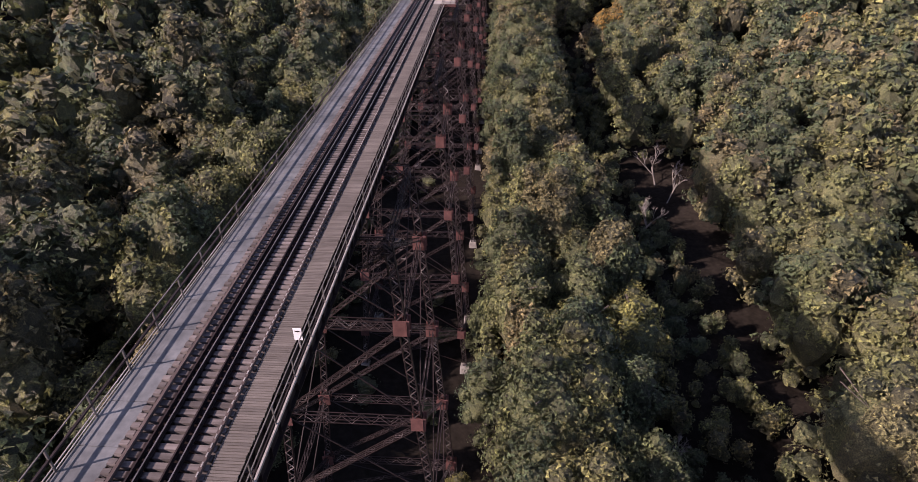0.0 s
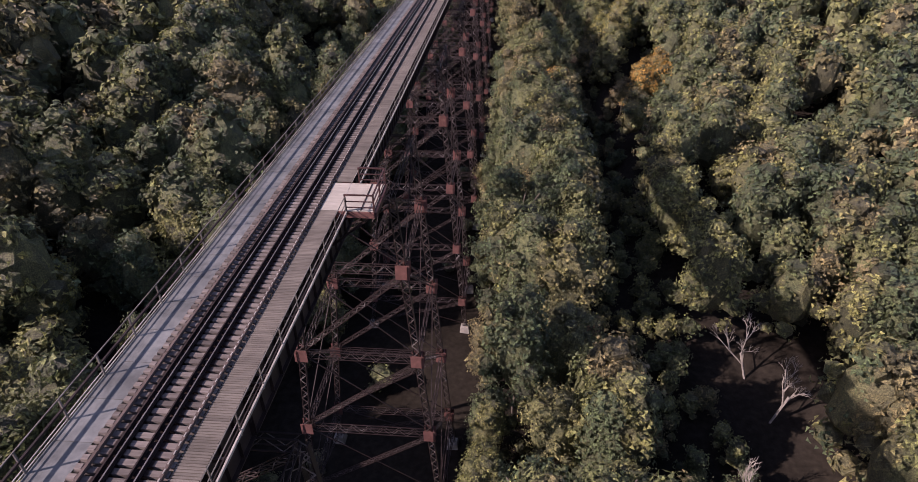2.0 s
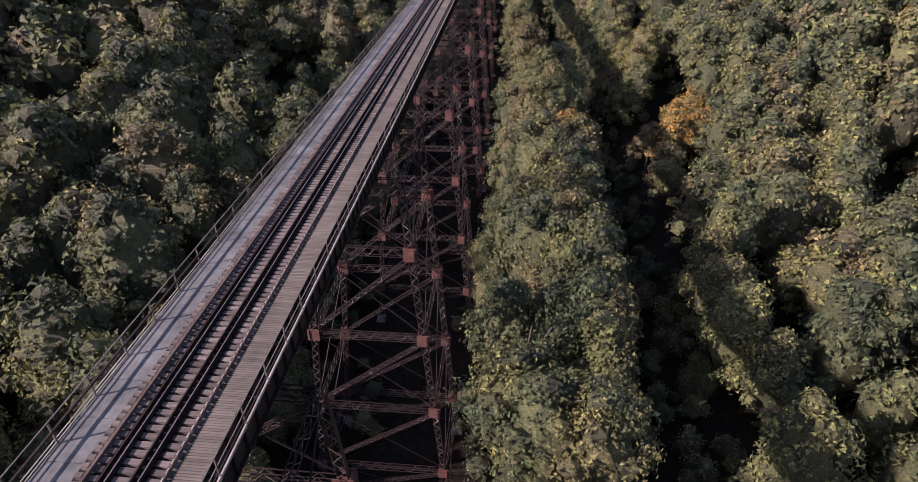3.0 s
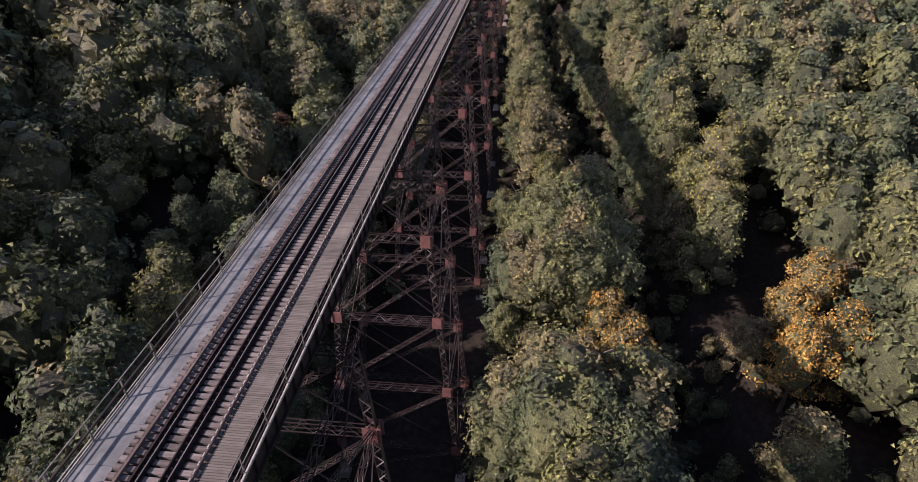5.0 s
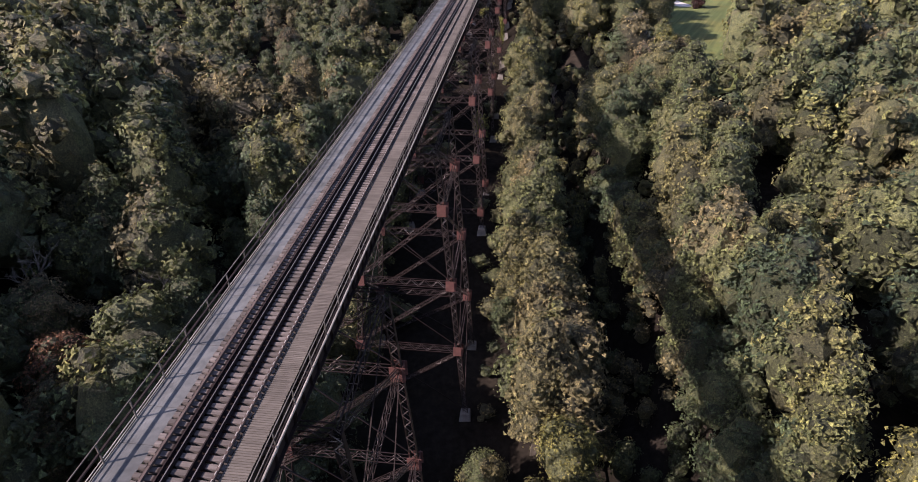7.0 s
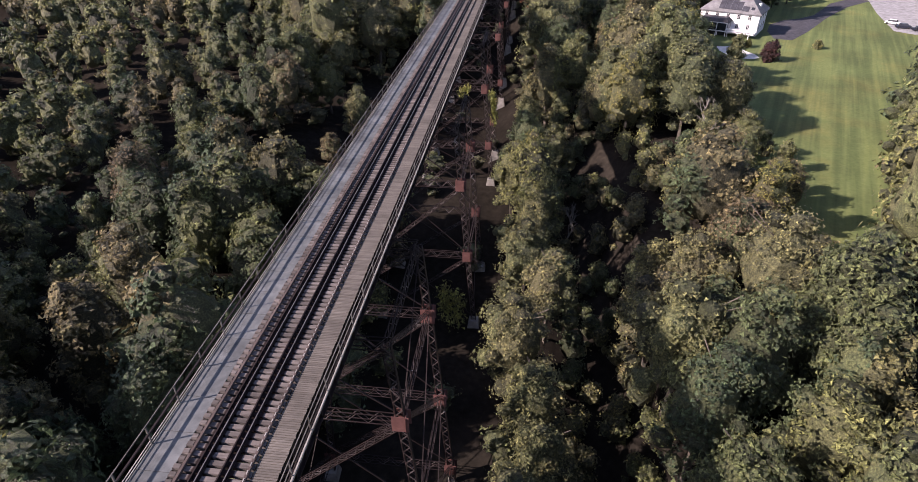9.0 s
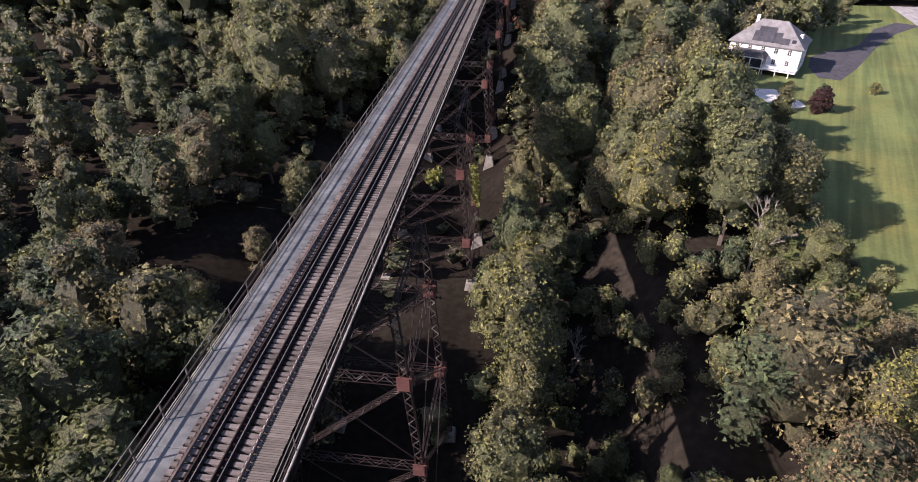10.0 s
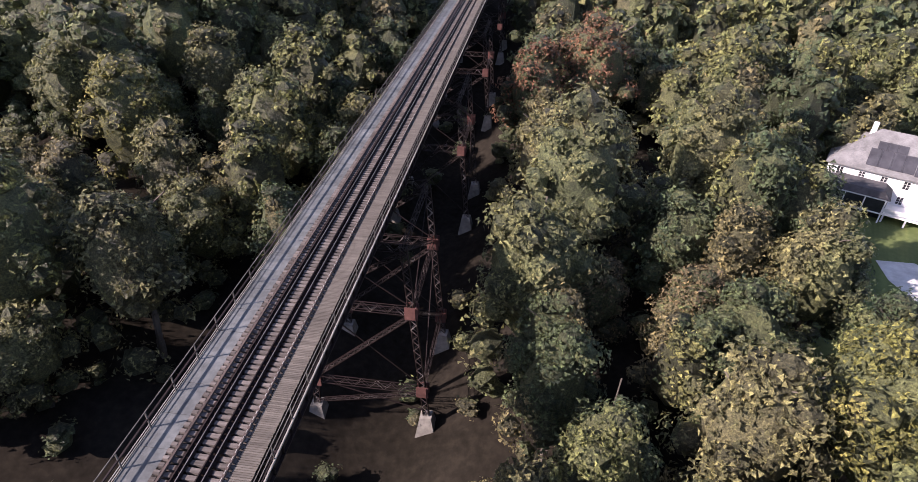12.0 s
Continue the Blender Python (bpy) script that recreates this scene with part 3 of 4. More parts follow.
def scatter(x0, x1, y0, y1, step, keep):
    out = []
    ny, nx = int((y1 - y0) / step), int((x1 - x0) / step)
    for j in range(ny):
        for i in range(nx):
            x = x0 + (i + 0.5 * (j % 2) + rng.uniform(-0.42, 0.42)) * step
            y = y0 + (j + rng.uniform(-0.42, 0.42)) * step
            if keep(x, y):
                out.append((x, y))
    return out


def strip(x, y):
    return float(np.interp(y, (60, 280, 330, 420), (-17, -16, -11, -8))) < x < 12.0


def clearing(x, y):
    """Gaps in the canopy: patches without trees, and the dark hollow beside the viaduct."""
    g = math.sin(x * 0.11 + 0.7) * math.sin(y * 0.083 + 2.1) + 0.6 * math.sin(x * 0.23 - y * 0.19)
    return g > 1.3 or hollow(x, y, 2.2) or (x < -14 and y < 340 and g > 1.1) or (29 < x < 62 and 427 < y < 452) or (18 < x < 27 and 455 < y < 474) or (24 < x < 31 and 491 < y < 502) or (7 < x < 13.5 and 446 < y < 535) or (-34 < x < -7 and 430 < y < 508) or (49 < x < 61 and 403 < y < 421) or (-56 < x < -48 and 268 < y < 288)


BARE = (
    (60, 142, 15, (0.3, 0.1), M_TWIG), (49, 125, 13, (0.5, -0.2), M_TWIG), (-52, 326, 21, (0, 0), M_TWIG), (-39, 327, 19, (0.1, 0.1), M_TWIG), (-35, 288, 12, (0, 0.1), M_TWIG), (75, 331, 21, (0.4, 0.4), M_DYING), (77, 335, 19, (-0.2, 0.5), M_DYING),
    (-41, 323, 14, (0, 0), M_TWIG), (-37, 327, 13, (0.1, -0.1), M_TWIG), (-33, 285, 11, (0, 0), M_TWIG), (59, 151, 14, (-0.3, 0.2), M_TWIG), (38, 56, 11, (0.6, 0.1), M_TWIG), (78, 121, 20, (0.2, 0.1), M_TWIG), (119, 283, 20, (0, 0), M_TWIG), (115, 287, 19, (0.1, 0), M_TWIG),
    (23, 443, 10, (0.5, 0.2), M_TWIG), (46, 447, 15, (0, 0.1), M_TWIG), (42, 489, 12, (0.2, -0.2), M_TWIG),
)


def wood(x, y):
    if any((x - b[0]) ** 2 + (y - b[1]) ** 2 < 20 for b in BARE):
        return False
    return not strip(x, y) and not in_lawn(x, y) and not clearing(x, y)


near_c = scatter(-46, 64, 40, 560, 7.9, wood)
inner_c = scatter(-76, 104, 36, 600, 7.6, lambda x, y: not (-46 < x < 64 and 40 < y < 560) and wood(x, y) and abs(x - 5) < 75 + 0.8 * (y + 20))
mid_c = scatter(-140, 160, 60, 700, 8.4, lambda x, y: not (-76 < x < 104 and 36 < y < 600) and wood(x, y) and abs(x - 5) < 75 + 0.8 * (y + 20))
far_c = scatter(-300, 310, 120, 720, 10.0, lambda x, y: not (-140 < x < 160 and 60 < y < 700) and wood(x, y) and abs(x - 5) < 60 + 0.72 * y)

VARIANTS = []
for k in range(12):
    h, w = 14.5 + 0.8 * (k % 5), 8.4 + 0.6 * ((k * 3) % 7)
    q, f, n = crown(3000, 0.335, h, w, 100 + k, 22 + k % 6)
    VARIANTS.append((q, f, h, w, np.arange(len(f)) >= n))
MESHES = {}


def tree_mesh(k, mat):
    if (k, mat.name) not in MESHES:
        q, f, h, w, inner = VARIANTS[k]
        MESHES[k, mat.name] = (mesh_from("crown", q, f, mat, inner=inner), trunk_bars(h, w, k).mesh("trunk", M_BARK))
    return MESHES[k, mat.name]


def plant(x, y, s, mat, label, k=None, dz=0.0, flat=1.0):
    k = int(rng.integers(0, len(VARIANTS))) if k is None else k
    th = thing("tree", label, "tree", (x, y, float(ground_z(x, y)) + dz), "trees of the wood")
    th.scale = (s, s, s * flat)
    th.rotation_euler = (0, 0, rng.uniform(0, 6.28))
    cm, tm = tree_mesh(k, mat)
    part("trunk", tm, th)
    part("crown", cm, th)
    return th


# trees whose colour sets them apart: place, size, foliage
MARKED = []
MARKED += [
    (33, 256, 1.1, M_GOLD), (31, 264, 0.9, M_GOLD), (21, 257, 1.1, M_TAN), (27, 255, 1.0, M_GOLD), (16, 253, 0.9, M_TAN), (59, 265, 1.1, M_GOLD), (57, 255, 1.1, M_GOLD),
    (53, 262, 0.8, M_TAN), (64, 259, 1.0, M_GOLD), (65, 271, 0.95, M_GOLD), (148, 327, 1.1, M_GOLD), (86, 300, 0.8, M_RUST), (72, 276, 0.8, M_TAN), (17, 560, 1.55, M_RUST),
    (28, 566, 1.45, M_RUST), (50, 584, 1.1, M_LIME), (-40, 312, 1.0, M_RUST), (-47, 319, 1.0, M_TAN), (-37, 303, 0.9, M_TAN), (-44, 126, 1.1, M_LIME), (-56, 143, 1.1, M_LIME),
    (-46, 72, 1.0, M_TAN), (36, 73, 1.45, M_LIME), (37, 82, 1.0, M_LIME), (81, 103, 1.2, M_LIME),
]
MARKED += [
    (89, 98, 1.15, M_LIME), (57, 303, 1.25, M_LIME), (52, 289, 1.2, M_LIME), (50, 296, 1.1, M_LIME), (42, 394, 0.45, M_GOLD), (-50, 113, 0.6, M_TAN), (-38, 307, 0.8, M_TAN),
    (-29, 437, 0.62, M_LEAF), (-34, 434, 0.5, M_PALE), (-39, 463, 1.0, M_TAN), (-42, 483, 1.05, M_LEAF), (-38, 495, 1.6, M_LEAF),
    (53, 459, 1.1, M_PALE), (-34, 520, 1.3, M_PALE), (-44, 528, 1.3, M_LIME), (-28, 536, 1.2, M_PALE), (-52, 512, 1.2, M_PALE), (-40, 548, 1.3, M_LEAF), (-60, 536, 1.3, M_PALE),
    (49, 419, 0.85, M_LIME), (44, 412, 1.0, M_TAN), (17, 385, 0.55, M_LIME), (29.5, 150, 0.8, M_RUST),
]
MARKED += [
    (-24, 150, 1.0, M_LIME), (-30, 134, 1.0, M_LIME), (-55, 70, 1.1, M_LIME), (23, 518, 1.7, M_PALE), (19, 532, 1.6, M_PALE), (26, 546, 1.2, M_PALE), (18, 505, 1.6, M_PALE),
    (14.5, 468, 0.8, M_PALE), (15, 481, 0.65, M_LEAF), (22, 474, 0.7, M_PALE), (29, 477, 0.8, M_PALE), (16.5, 450, 0.85, M_LIME), (20, 459, 0.75, M_PALE),
    (34, 459, 1.1, M_LIME), (30, 466, 0.95, M_PALE), (-24, 466, 0.85, M_PALE), (-26, 451, 0.6, M_TAN), (-18, 446, 0.75, M_PALE), (-16.5, 455, 0.6, M_PALE), (-20, 441, 0.5, M_LIME), (-27, 499, 1.45, M_PALE),
    (-43, 505, 1.1, M_LEAF), (-27, 513, 1.0, M_PALE), (41, 529, 1.5, M_PALE),
]
MARKED += [
    (50, 509, 1.4, M_PALE), (37, 486, 1.35, M_PALE), (47, 487, 1.3, M_LIME), (33, 477, 1.1, M_PALE), (45, 402, 1.1, M_PALE), (37, 408, 1.0, M_PALE), (38, 397, 1.1, M_LEAF),
    (37, 466, 1.2, M_PALE), (45, 457, 1.25, M_PALE), (36, 504, 1.0, M_TAN), (14.5, 401, 1.0, M_PALE), (17, 392, 1.0, M_PALE), (15, 376, 1.0, M_PALE), (18, 384, 0.8, M_PALE),
    (19, 410, 1.0, M_PALE), (15, 418, 0.95, M_PALE), (16.5, 428, 0.9, M_PALE), (55, 472, 0.95, M_PALE), (55, 462, 1.0, M_PALE), (55, 485, 0.8, M_PALE), (54, 499, 1.1, M_LEAF),
    (53, 511, 1.0, M_LEAF), (48, 432, 0.62, M_LEAF), (55, 429, 0.6, M_TAN), (52, 439, 0.6, M_LEAF),
    (46, 441, 0.65, M_LEAF), (54, 447, 0.6, M_LEAF), (48, 449, 0.7, M_PALE), (-36, 252, 1.35, M_LIME), (-30, 245, 1.0, M_LEAF),
    (-28, 262, 0.8, M_TAN), (32, 118, 1.1, M_PALE), (22, 92, 1.1, M_PALE), (30, 99, 1.0, M_PALE), (74, 96, 1.2, M_PALE), (70, 84, 1.2, M_PALE), (24, 130, 1.15, M_PALE),
    (26, 145, 1.3, M_PALE), (22, 300, 1.1, M_PALE), (23, 312, 1.0, M_LIME), (62, 53, 1.4, M_PALE), (63, 46, 1.0, M_PALE), (70, 60, 1.3, M_PALE), (9.6, 49, 0.5, M_LIME),
    (132, 240, 1.2, M_GOLD), (110, 262, 1.1, M_TAN), (26, 508, 0.9, M_TAN), (-48, 420, 1.1, M_TAN), (-40, 436, 1.0, M_TAN),
    (-34, 489, 0.95, M_PALE), (-33, 474, 0.85, M_LEAF), (-47, 490, 0.9, M_PALE),
    (66, 500, 0.7, M_PALE), (32.5, 403, 1.1, M_LEAF), (33.5, 394, 1.2, M_PALE), (34.5, 385, 1.2, M_LEAF), (36, 376, 1.2, M_LEAF), (33, 411, 1.0, M_LEAF),
]
NAMES = {"golden_foliage": "tree in bright golden autumn leaf", "lime_foliage": "tree with yellow-green lit foliage", "russet_foliage": "tree turned russet red in autumn", "pale_olive_foliage": "large leafy tree with pale olive foliage", "mixed_foliage": "leafy deciduous tree with green and olive autumn foliage", "tan_foliage": "thinning tree with tan and brown leaves"}


def clear_of_marked(x, y):
    return all((x - a) ** 2 + (y - b) ** 2 > (5.7 * s) ** 2 for a, b, s, _ in MARKED)


for x, y, s, mat in MARKED:
    plant(x, y, s, mat, NAMES[mat.name])


def row_scale(x, y):
    """The row along the viaduct: tall trees over the deep part of the valley, low ones close to the steel."""
    if x < 0:
        return rng.uniform(0.85, 1.35)
    if x < 16:
        return rng.uniform(0.75, 1.0)
    return rng.uniform(1.4, 1.72) if y < 345 else rng.uniform(1.1, 1.4)


single, joined = [], []
for c in near_c:
    if clear_of_marked(*c):
        (single if (11 < c[0] < 29 or -20 < c[0] < -7) and 45 < c[1] < 560 and not hollow(*c, 2.2) else joined).append(c)
joined += single[230:]
for i, (x, y) in enumerate(single[:230]):
    plant(x, y, row_scale(x, y), M_LEAF, "leafy deciduous tree with green and olive autumn foliage")


def height_scale(x, y):
    """Trees are low in the hollow, rise towards the viaduct on the western slope and are uneven elsewhere."""
    if hollow(x, y, 2.4):
        return rng.uniform(0.22, 0.38)
    if x < -34 and 395 < y < 535:
        return rng.uniform(0.5, 0.8) if x < -45 else rng.uniform(0.9, 1.2)
    return rng.uniform(0.7, 1.75) if x < 0 else rng.uniform(1.05, 1.5)


def joined_wood(name, spots, sets, label, tall=height_scale):
    vs, fs, ins, o = [], [], [], 0
    for x, y in spots:
        q, f, n = sets[int(rng.integers(0, len(sets)))]
        a, s = rng.uniform(0, 6.28), tall(x, y)
        m = np.array([[math.cos(a), -math.sin(a), 0], [math.sin(a), math.cos(a), 0], [0, 0, rng.uniform(0.88, 1.12)]]) * s
        vs.append(q @ m.T + np.array([x, y, float(ground_z(x, y))]))
        fs.append(f + o)
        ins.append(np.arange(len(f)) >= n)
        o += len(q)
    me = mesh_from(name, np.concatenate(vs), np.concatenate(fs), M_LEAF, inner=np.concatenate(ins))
    return tagged(new(name, me), label, "woodland", kind="stuff")


joined_wood("woodland", joined, [crown(2150, 0.40, 15.5 + k % 3, 9.6 + 0.4 * (k % 4), 300 + k, 24) for k in range(10)], "dense mixed deciduous wood in early autumn leaf")
joined_wood("woodland", inner_c, [crown(720, 0.56, 15.5, 10.0, 350 + k, 14) for k in range(8)], "dense mixed deciduous wood on the lower slopes")
joined_wood("woodland", mid_c, [crown(240, 1.1, 15.5, 10.6, 400 + k, 7) for k in range(6)], "dense mixed deciduous wood on the valley sides")
joined_wood("woodland", far_c, [crown(70, 1.7, 15.0, 12.0, 500 + k, 5) for k in range(5)], "distant deciduous woodland")
edge_row = [(float(curve(HOLLOW_L, y)) - 4.2 + rng.uniform(-0.8, 0.8), y + rng.uniform(-1, 1)) for y in np.arange(70, 446, 6.5)]
edge_row = [c for c in edge_row if all((c[0] - a) ** 2 + (c[1] - b) ** 2 > 40 for a, b, _, m in MARKED if m is not M_LEAF)]
joined_wood("woodland", edge_row, [crown(2150, 0.40, 15.5, 9.8, 330 + k, 24) for k in range(6)], "row of tall trees along the edge of the hollow", row_scale)
far_row = [(float(curve(HOLLOW_R, y)) + 1.2 + rng.uniform(-1, 1), y + rng.uniform(-1, 1)) for y in np.arange(284, 372, 5.8)]
joined_wood("woodland", far_row, [crown(2150, 0.40, 15.5, 9.8, 340 + k, 24) for k in range(4)], "row of leafy trees on the far edge of the hollow", lambda x, y: rng.uniform(0.85, 1.15))
low = scatter(14, 64, 42, 480, 4.3, lambda x, y: hollow(x, y, 1.5) or (16 < x < 62 and 427 < y < 478 and clearing(x, y)))
joined_wood("woodland", low, [crown(260, 1.0, 15.5, 13.0, 700 + k, 6) for k in range(5)], "low dark scrub in the shaded hollow beside the viaduct", lambda x, y: rng.uniform(0.27, 0.42))
# low growth under and beside the viaduct
under = scatter(-40, 58, 60, 600, 5.6, lambda x, y: (x > 11 or x < -14 or rng.random() < (0.12 if y < 440 else 0.2)) and (-16 < x < 14 or (clearing(x, y) and rng.random() < 0.06) or rng.random() < 0.25) and not in_lawn(x, y) and not hollow(x, y, 3.0))
joined_wood("undergrowth", under, [tuple((a * np.array([0.5, 0.5, 0.27]) if i == 0 else a) for i, a in enumerate(crown(70, 0.9, 15, 10, 600 + k, 4))) for k in range(4)], "low scrub and brambles under the viaduct", lambda x, y: rng.uniform(0.6, 1.3))

# ---- the yard and houses beyond the wood ----
LAWN = -22.4


def sheet(name, outline, z, mat, label, category, thick=0.05):
    """A flat slab with a plan outline."""
    bm = bmesh.new()
    vs = [bm.verts.new((x, y, z)) for x, y in outline]
    f = bm.faces.new(vs)
    if f.normal.z < 0:
        f.normal_flip()
    e = bmesh.ops.extrude_face_region(bm, geom=[f])
    bmesh.ops.translate(bm, verts=[v for v in e["geom"] if isinstance(v, bmesh.types.BMVert)], vec=(0, 0, -thick))
    bmesh.ops.recalc_face_normals(bm, faces=bm.faces)
    bmesh.ops.triangulate(bm, faces=bm.faces)
    me = bpy.data.meshes.new(name)
    bm.to_mesh(me)
    bm.free()
    me.materials.append(mat)
    return tagged(new(name, me), label, category, kind="structure")


def mower_stripes(m):
    nt = m.node_tree
    b = nt.nodes["Principled BSDF"]
    src = b.inputs["Base Color"].links[0].from_socket
    n = noise_tex(nt, 0.62, 2, "World", (1.0, 0.03, 1.0))
    along = nt.nodes.new("ShaderNodeMapping")
    along.inputs["Rotation"].default_value = (0, 0, radians(22))
    squeeze = n.inputs["Vector"].links[0].from_node
    nt.links.new(squeeze.inputs["Vector"].links[0].from_socket, along.inputs["Vector"])
    nt.links.new(along.outputs["Vector"], squeeze.inputs["Vector"])
    tone = ramp(nt, n.outputs["Fac"], ((0.38, (0.78, 0.82, 0.8)), (0.5, (1, 1, 1)), (0.62, (1.25, 1.2, 1.15))))
    dry = noise_tex(nt, 0.06, 3, "World")
    brown = ramp(nt, dry.outputs["Fac"], ((0.5, (1, 1, 1)), (0.75, (1.25, 1.0, 0.95))))
    nt.links.new(mix(nt, mix(nt, src, tone, 1.0, "MULTIPLY"), brown, 1.0, "MULTIPLY"), b.inputs["Base Color"])


mower_stripes(M_GRASS)
sheet("lawn", ((52, 440), (50, 424), (52, 414), (60, 408), (67, 414), (75, 428), (84, 444), (92, 464), (106, 486), (130, 508), (172, 530), (182, 640), (60, 640), (50, 560), (50, 470)), LAWN + 0.12, M_GRASS, "mown green lawn with faint mower stripes", "lawn", 0.5)
sheet("drive", ((90, 542), (91, 552), (95, 562), (102, 569), (108, 572), (115, 578), (129, 600), (141, 611), (147, 607), (133, 594), (118, 574), (104, 552.5), (95, 540.5)), LAWN + 0.16, M_ASPHALT, "dark grey asphalt drive", "drive")
sheet("lane", ((132, 556), (139, 584), (146, 606), (152, 640), (172, 640), (166, 606), (158, 578), (150, 552), (140, 548)), LAWN + 0.165, M_LANE, "pale grey paved court", "road")
sheet("patio", ((70, 531), (69.6, 526), (71, 521), (74, 518.2), (77, 517.6), (79, 519.2), (78.8, 522.5), (77.2, 526), (75.6, 531)), LAWN + 0.17, M_PATIO, "curved white paved patio", "patio")


def house(at, turn, width, depth, wall_h, rise, label, decked):
    """A white hip-roofed house. Local x along its front, y to its back."""
    th = thing("house", label, "house", at)
    th.rotation_euler = (0, 0, turn)
    w = 0.25
    for name, lo, hi in (("wall", (0, 0, 0), (width, w, wall_h)), ("wall", (0, depth - w, 0), (width, depth, wall_h)), ("wall", (0, w, 0), (w, depth - w, wall_h)), ("wall", (width - w, w, 0), (width, depth - w, wall_h))):
        part("wall", Bars().box(lo, hi).mesh("wall", M_SIDING), th)
    o, h = 0.5, wall_h
    inset = depth / 2
    ring = [(-o, -o, h), (width + o, -o, h), (width + o, depth + o, h), (-o, depth + o, h)]
    low = [(x, y, z - 0.25) for x, y, z in ring]
    r0, r1 = (inset - o, depth / 2, h + rise), (width - inset + o, depth / 2, h + rise)
    v = ring + [r0, r1] + low
    bm = bmesh.new()
    bv = [bm.verts.new(p) for p in v]
    for f in ((0, 1, 5, 4), (1, 2, 5), (2, 3, 4, 5), (3, 0, 4), (6, 7, 1, 0), (7, 8, 2, 1), (8, 9, 3, 2), (9, 6, 0, 3), (9, 8, 7, 6)):
        bm.faces.new([bv[i] for i in f])
    bmesh.ops.recalc_face_normals(bm, faces=bm.faces)
    me = bpy.data.meshes.new("roof")
    bm.to_mesh(me)
    bm.free()
    me.materials.append(M_SHINGLE)
    roof = part("roof", me, th, "grey shingle hip roof")
    run = depth / 2 + o
    ln = math.hypot(run, rise)
    dy, dz = run / ln, rise / ln

    def on_roof(x, s, up=0.06):
        return Vector((x, -o + dy * s - dz * up, h + dz * s + dy * up))

    if decked:
        for x0, x1, s0, s1 in ((5.2, 12.2, 1.0, 4.4), (6.0, 10.4, 4.45, 6.0), (12.25, 14.4, 0.8, 2.8)):
            n = max(1, round((x1 - x0) / 1.75))
            for i in range(n):
                a, b = x0 + (x1 - x0) * i / n + 0.03, x0 + (x1 - x0) * (i + 1) / n - 0.03
                p, q = on_roof((a + b) / 2, s0), on_roof((a + b) / 2, s1)
                part("solar_panel", Bars().bar(p, q, b - a, 0.05, (0, -dz, dy)).mesh("solar_panel", M_PANEL), roof, "dark solar panel")
        part("dormer", Bars().frustum((width - 4.6, depth * 0.42, h + 0.3), (width - 1.0, depth * 0.62, h + 2.2), 0.8).mesh("dormer", M_SIDING), roof, "small white dormer")
        part("chimney", Bars().box((4.2, depth / 2 - 0.4, h + rise - 1.2), (5.0, depth / 2 + 0.4, h + rise + 0.9)).mesh("chimney", M_SIDING), roof)
        part("skylight", Bars().bar(on_roof(15.4, 1.6), on_roof(15.4, 2.6), 1.0, 0.15, (0, -dz, dy)).mesh("skylight", M_GLASS), roof)
    win = Bars().bar((0, -0.03, -0.75), (0, -0.03, 0.75), 1.05, 0.06, (0, 1, 0)).mesh("window", M_SIDING)
    pane = Bars()
    for i in (-1, 1):
        for k in (-1, 0, 1):
            pane.bar((i * 0.24, -0.07, k * 0.46 - 0.2), (i * 0.24, -0.07, k * 0.46 + 0.2), 0.4, 0.02, (0, 1, 0))
    pane = pane.mesh("pane", M_GLASS)
    for zc in (wall_h - 1.3, wall_h - 4.1):
        for i in range(int(width / 3.4)):
            if decked and zc < wall_h - 2 and i < 3:
                continue
            wo = part("window", win, th, "", pose(2.0 + i * 3.3, 0, zc))
            part("pane", pane, wo)
        for i in range(int(depth / 4)):
            wo = part("window", win, th, "", pose(width, 2.4 + i * 3.6, zc, 0, 0, 90))
            part("pane", pane, wo)
    if decked:
        f = 2.6
        part("porch_roof", Bars().frustum((0.8, -5.2, f + 2.6), (10.4, 0, f + 3.7), 0.76).mesh("porch_roof", M_PORCH), th, "dark shingled porch roof")
        part("porch_wall", Bars().box((9.8, -4.4, f), (10.1, -0.02, f + 2.7)).mesh("porch_wall", M_SHADE), th, "grey porch wall")
        for lo, hi in (((1.1, -5.0, f + 0.1), (9.8, -4.94, f + 2.6)), ((1.05, -4.9, f + 0.1), (1.1, -0.1, f + 2.6))):
            part("screen", Bars().box(lo, hi).mesh("screen", M_GLASS), th, "dark insect screen")
        for z in (f + 0.1, f + 2.55):
            part("porch_beam", Bars().box((0.9, -5.2, z - 0.1), (10.0, -5.03, z + 0.1)).mesh("porch_beam", M_SIDING), th)
        # Dark sheet added in place of the shaded void below the porch.
        part("under_porch_shade", Bars().box((1.1, -3.4, -0.6), (9.8, -3.3, f - 0.3)).mesh("under_porch_shade", M_GLASS), th, "dark sheet standing in for the shade under the porch")
        part("deck_floor", Bars().box((0.4, -4.6, f - 0.25), (width + 0.2, 0, f)).mesh("deck_floor", M_SIDING), th, "white railed timber deck")
        for i in range(6):
            part("deck_post", Bars().box((0.6 + i * 3.2, -4.5, -0.6), (0.85 + i * 3.2, -4.25, f - 0.2)).mesh("deck_post", M_SIDING), th)
        for i in range(4):
            part("porch_post", Bars().box((0.9 + i * 2.95, -5.2, -0.6), (1.1 + i * 2.95, -5.02, f + 2.45)).mesh("porch_post", M_SIDING), th)
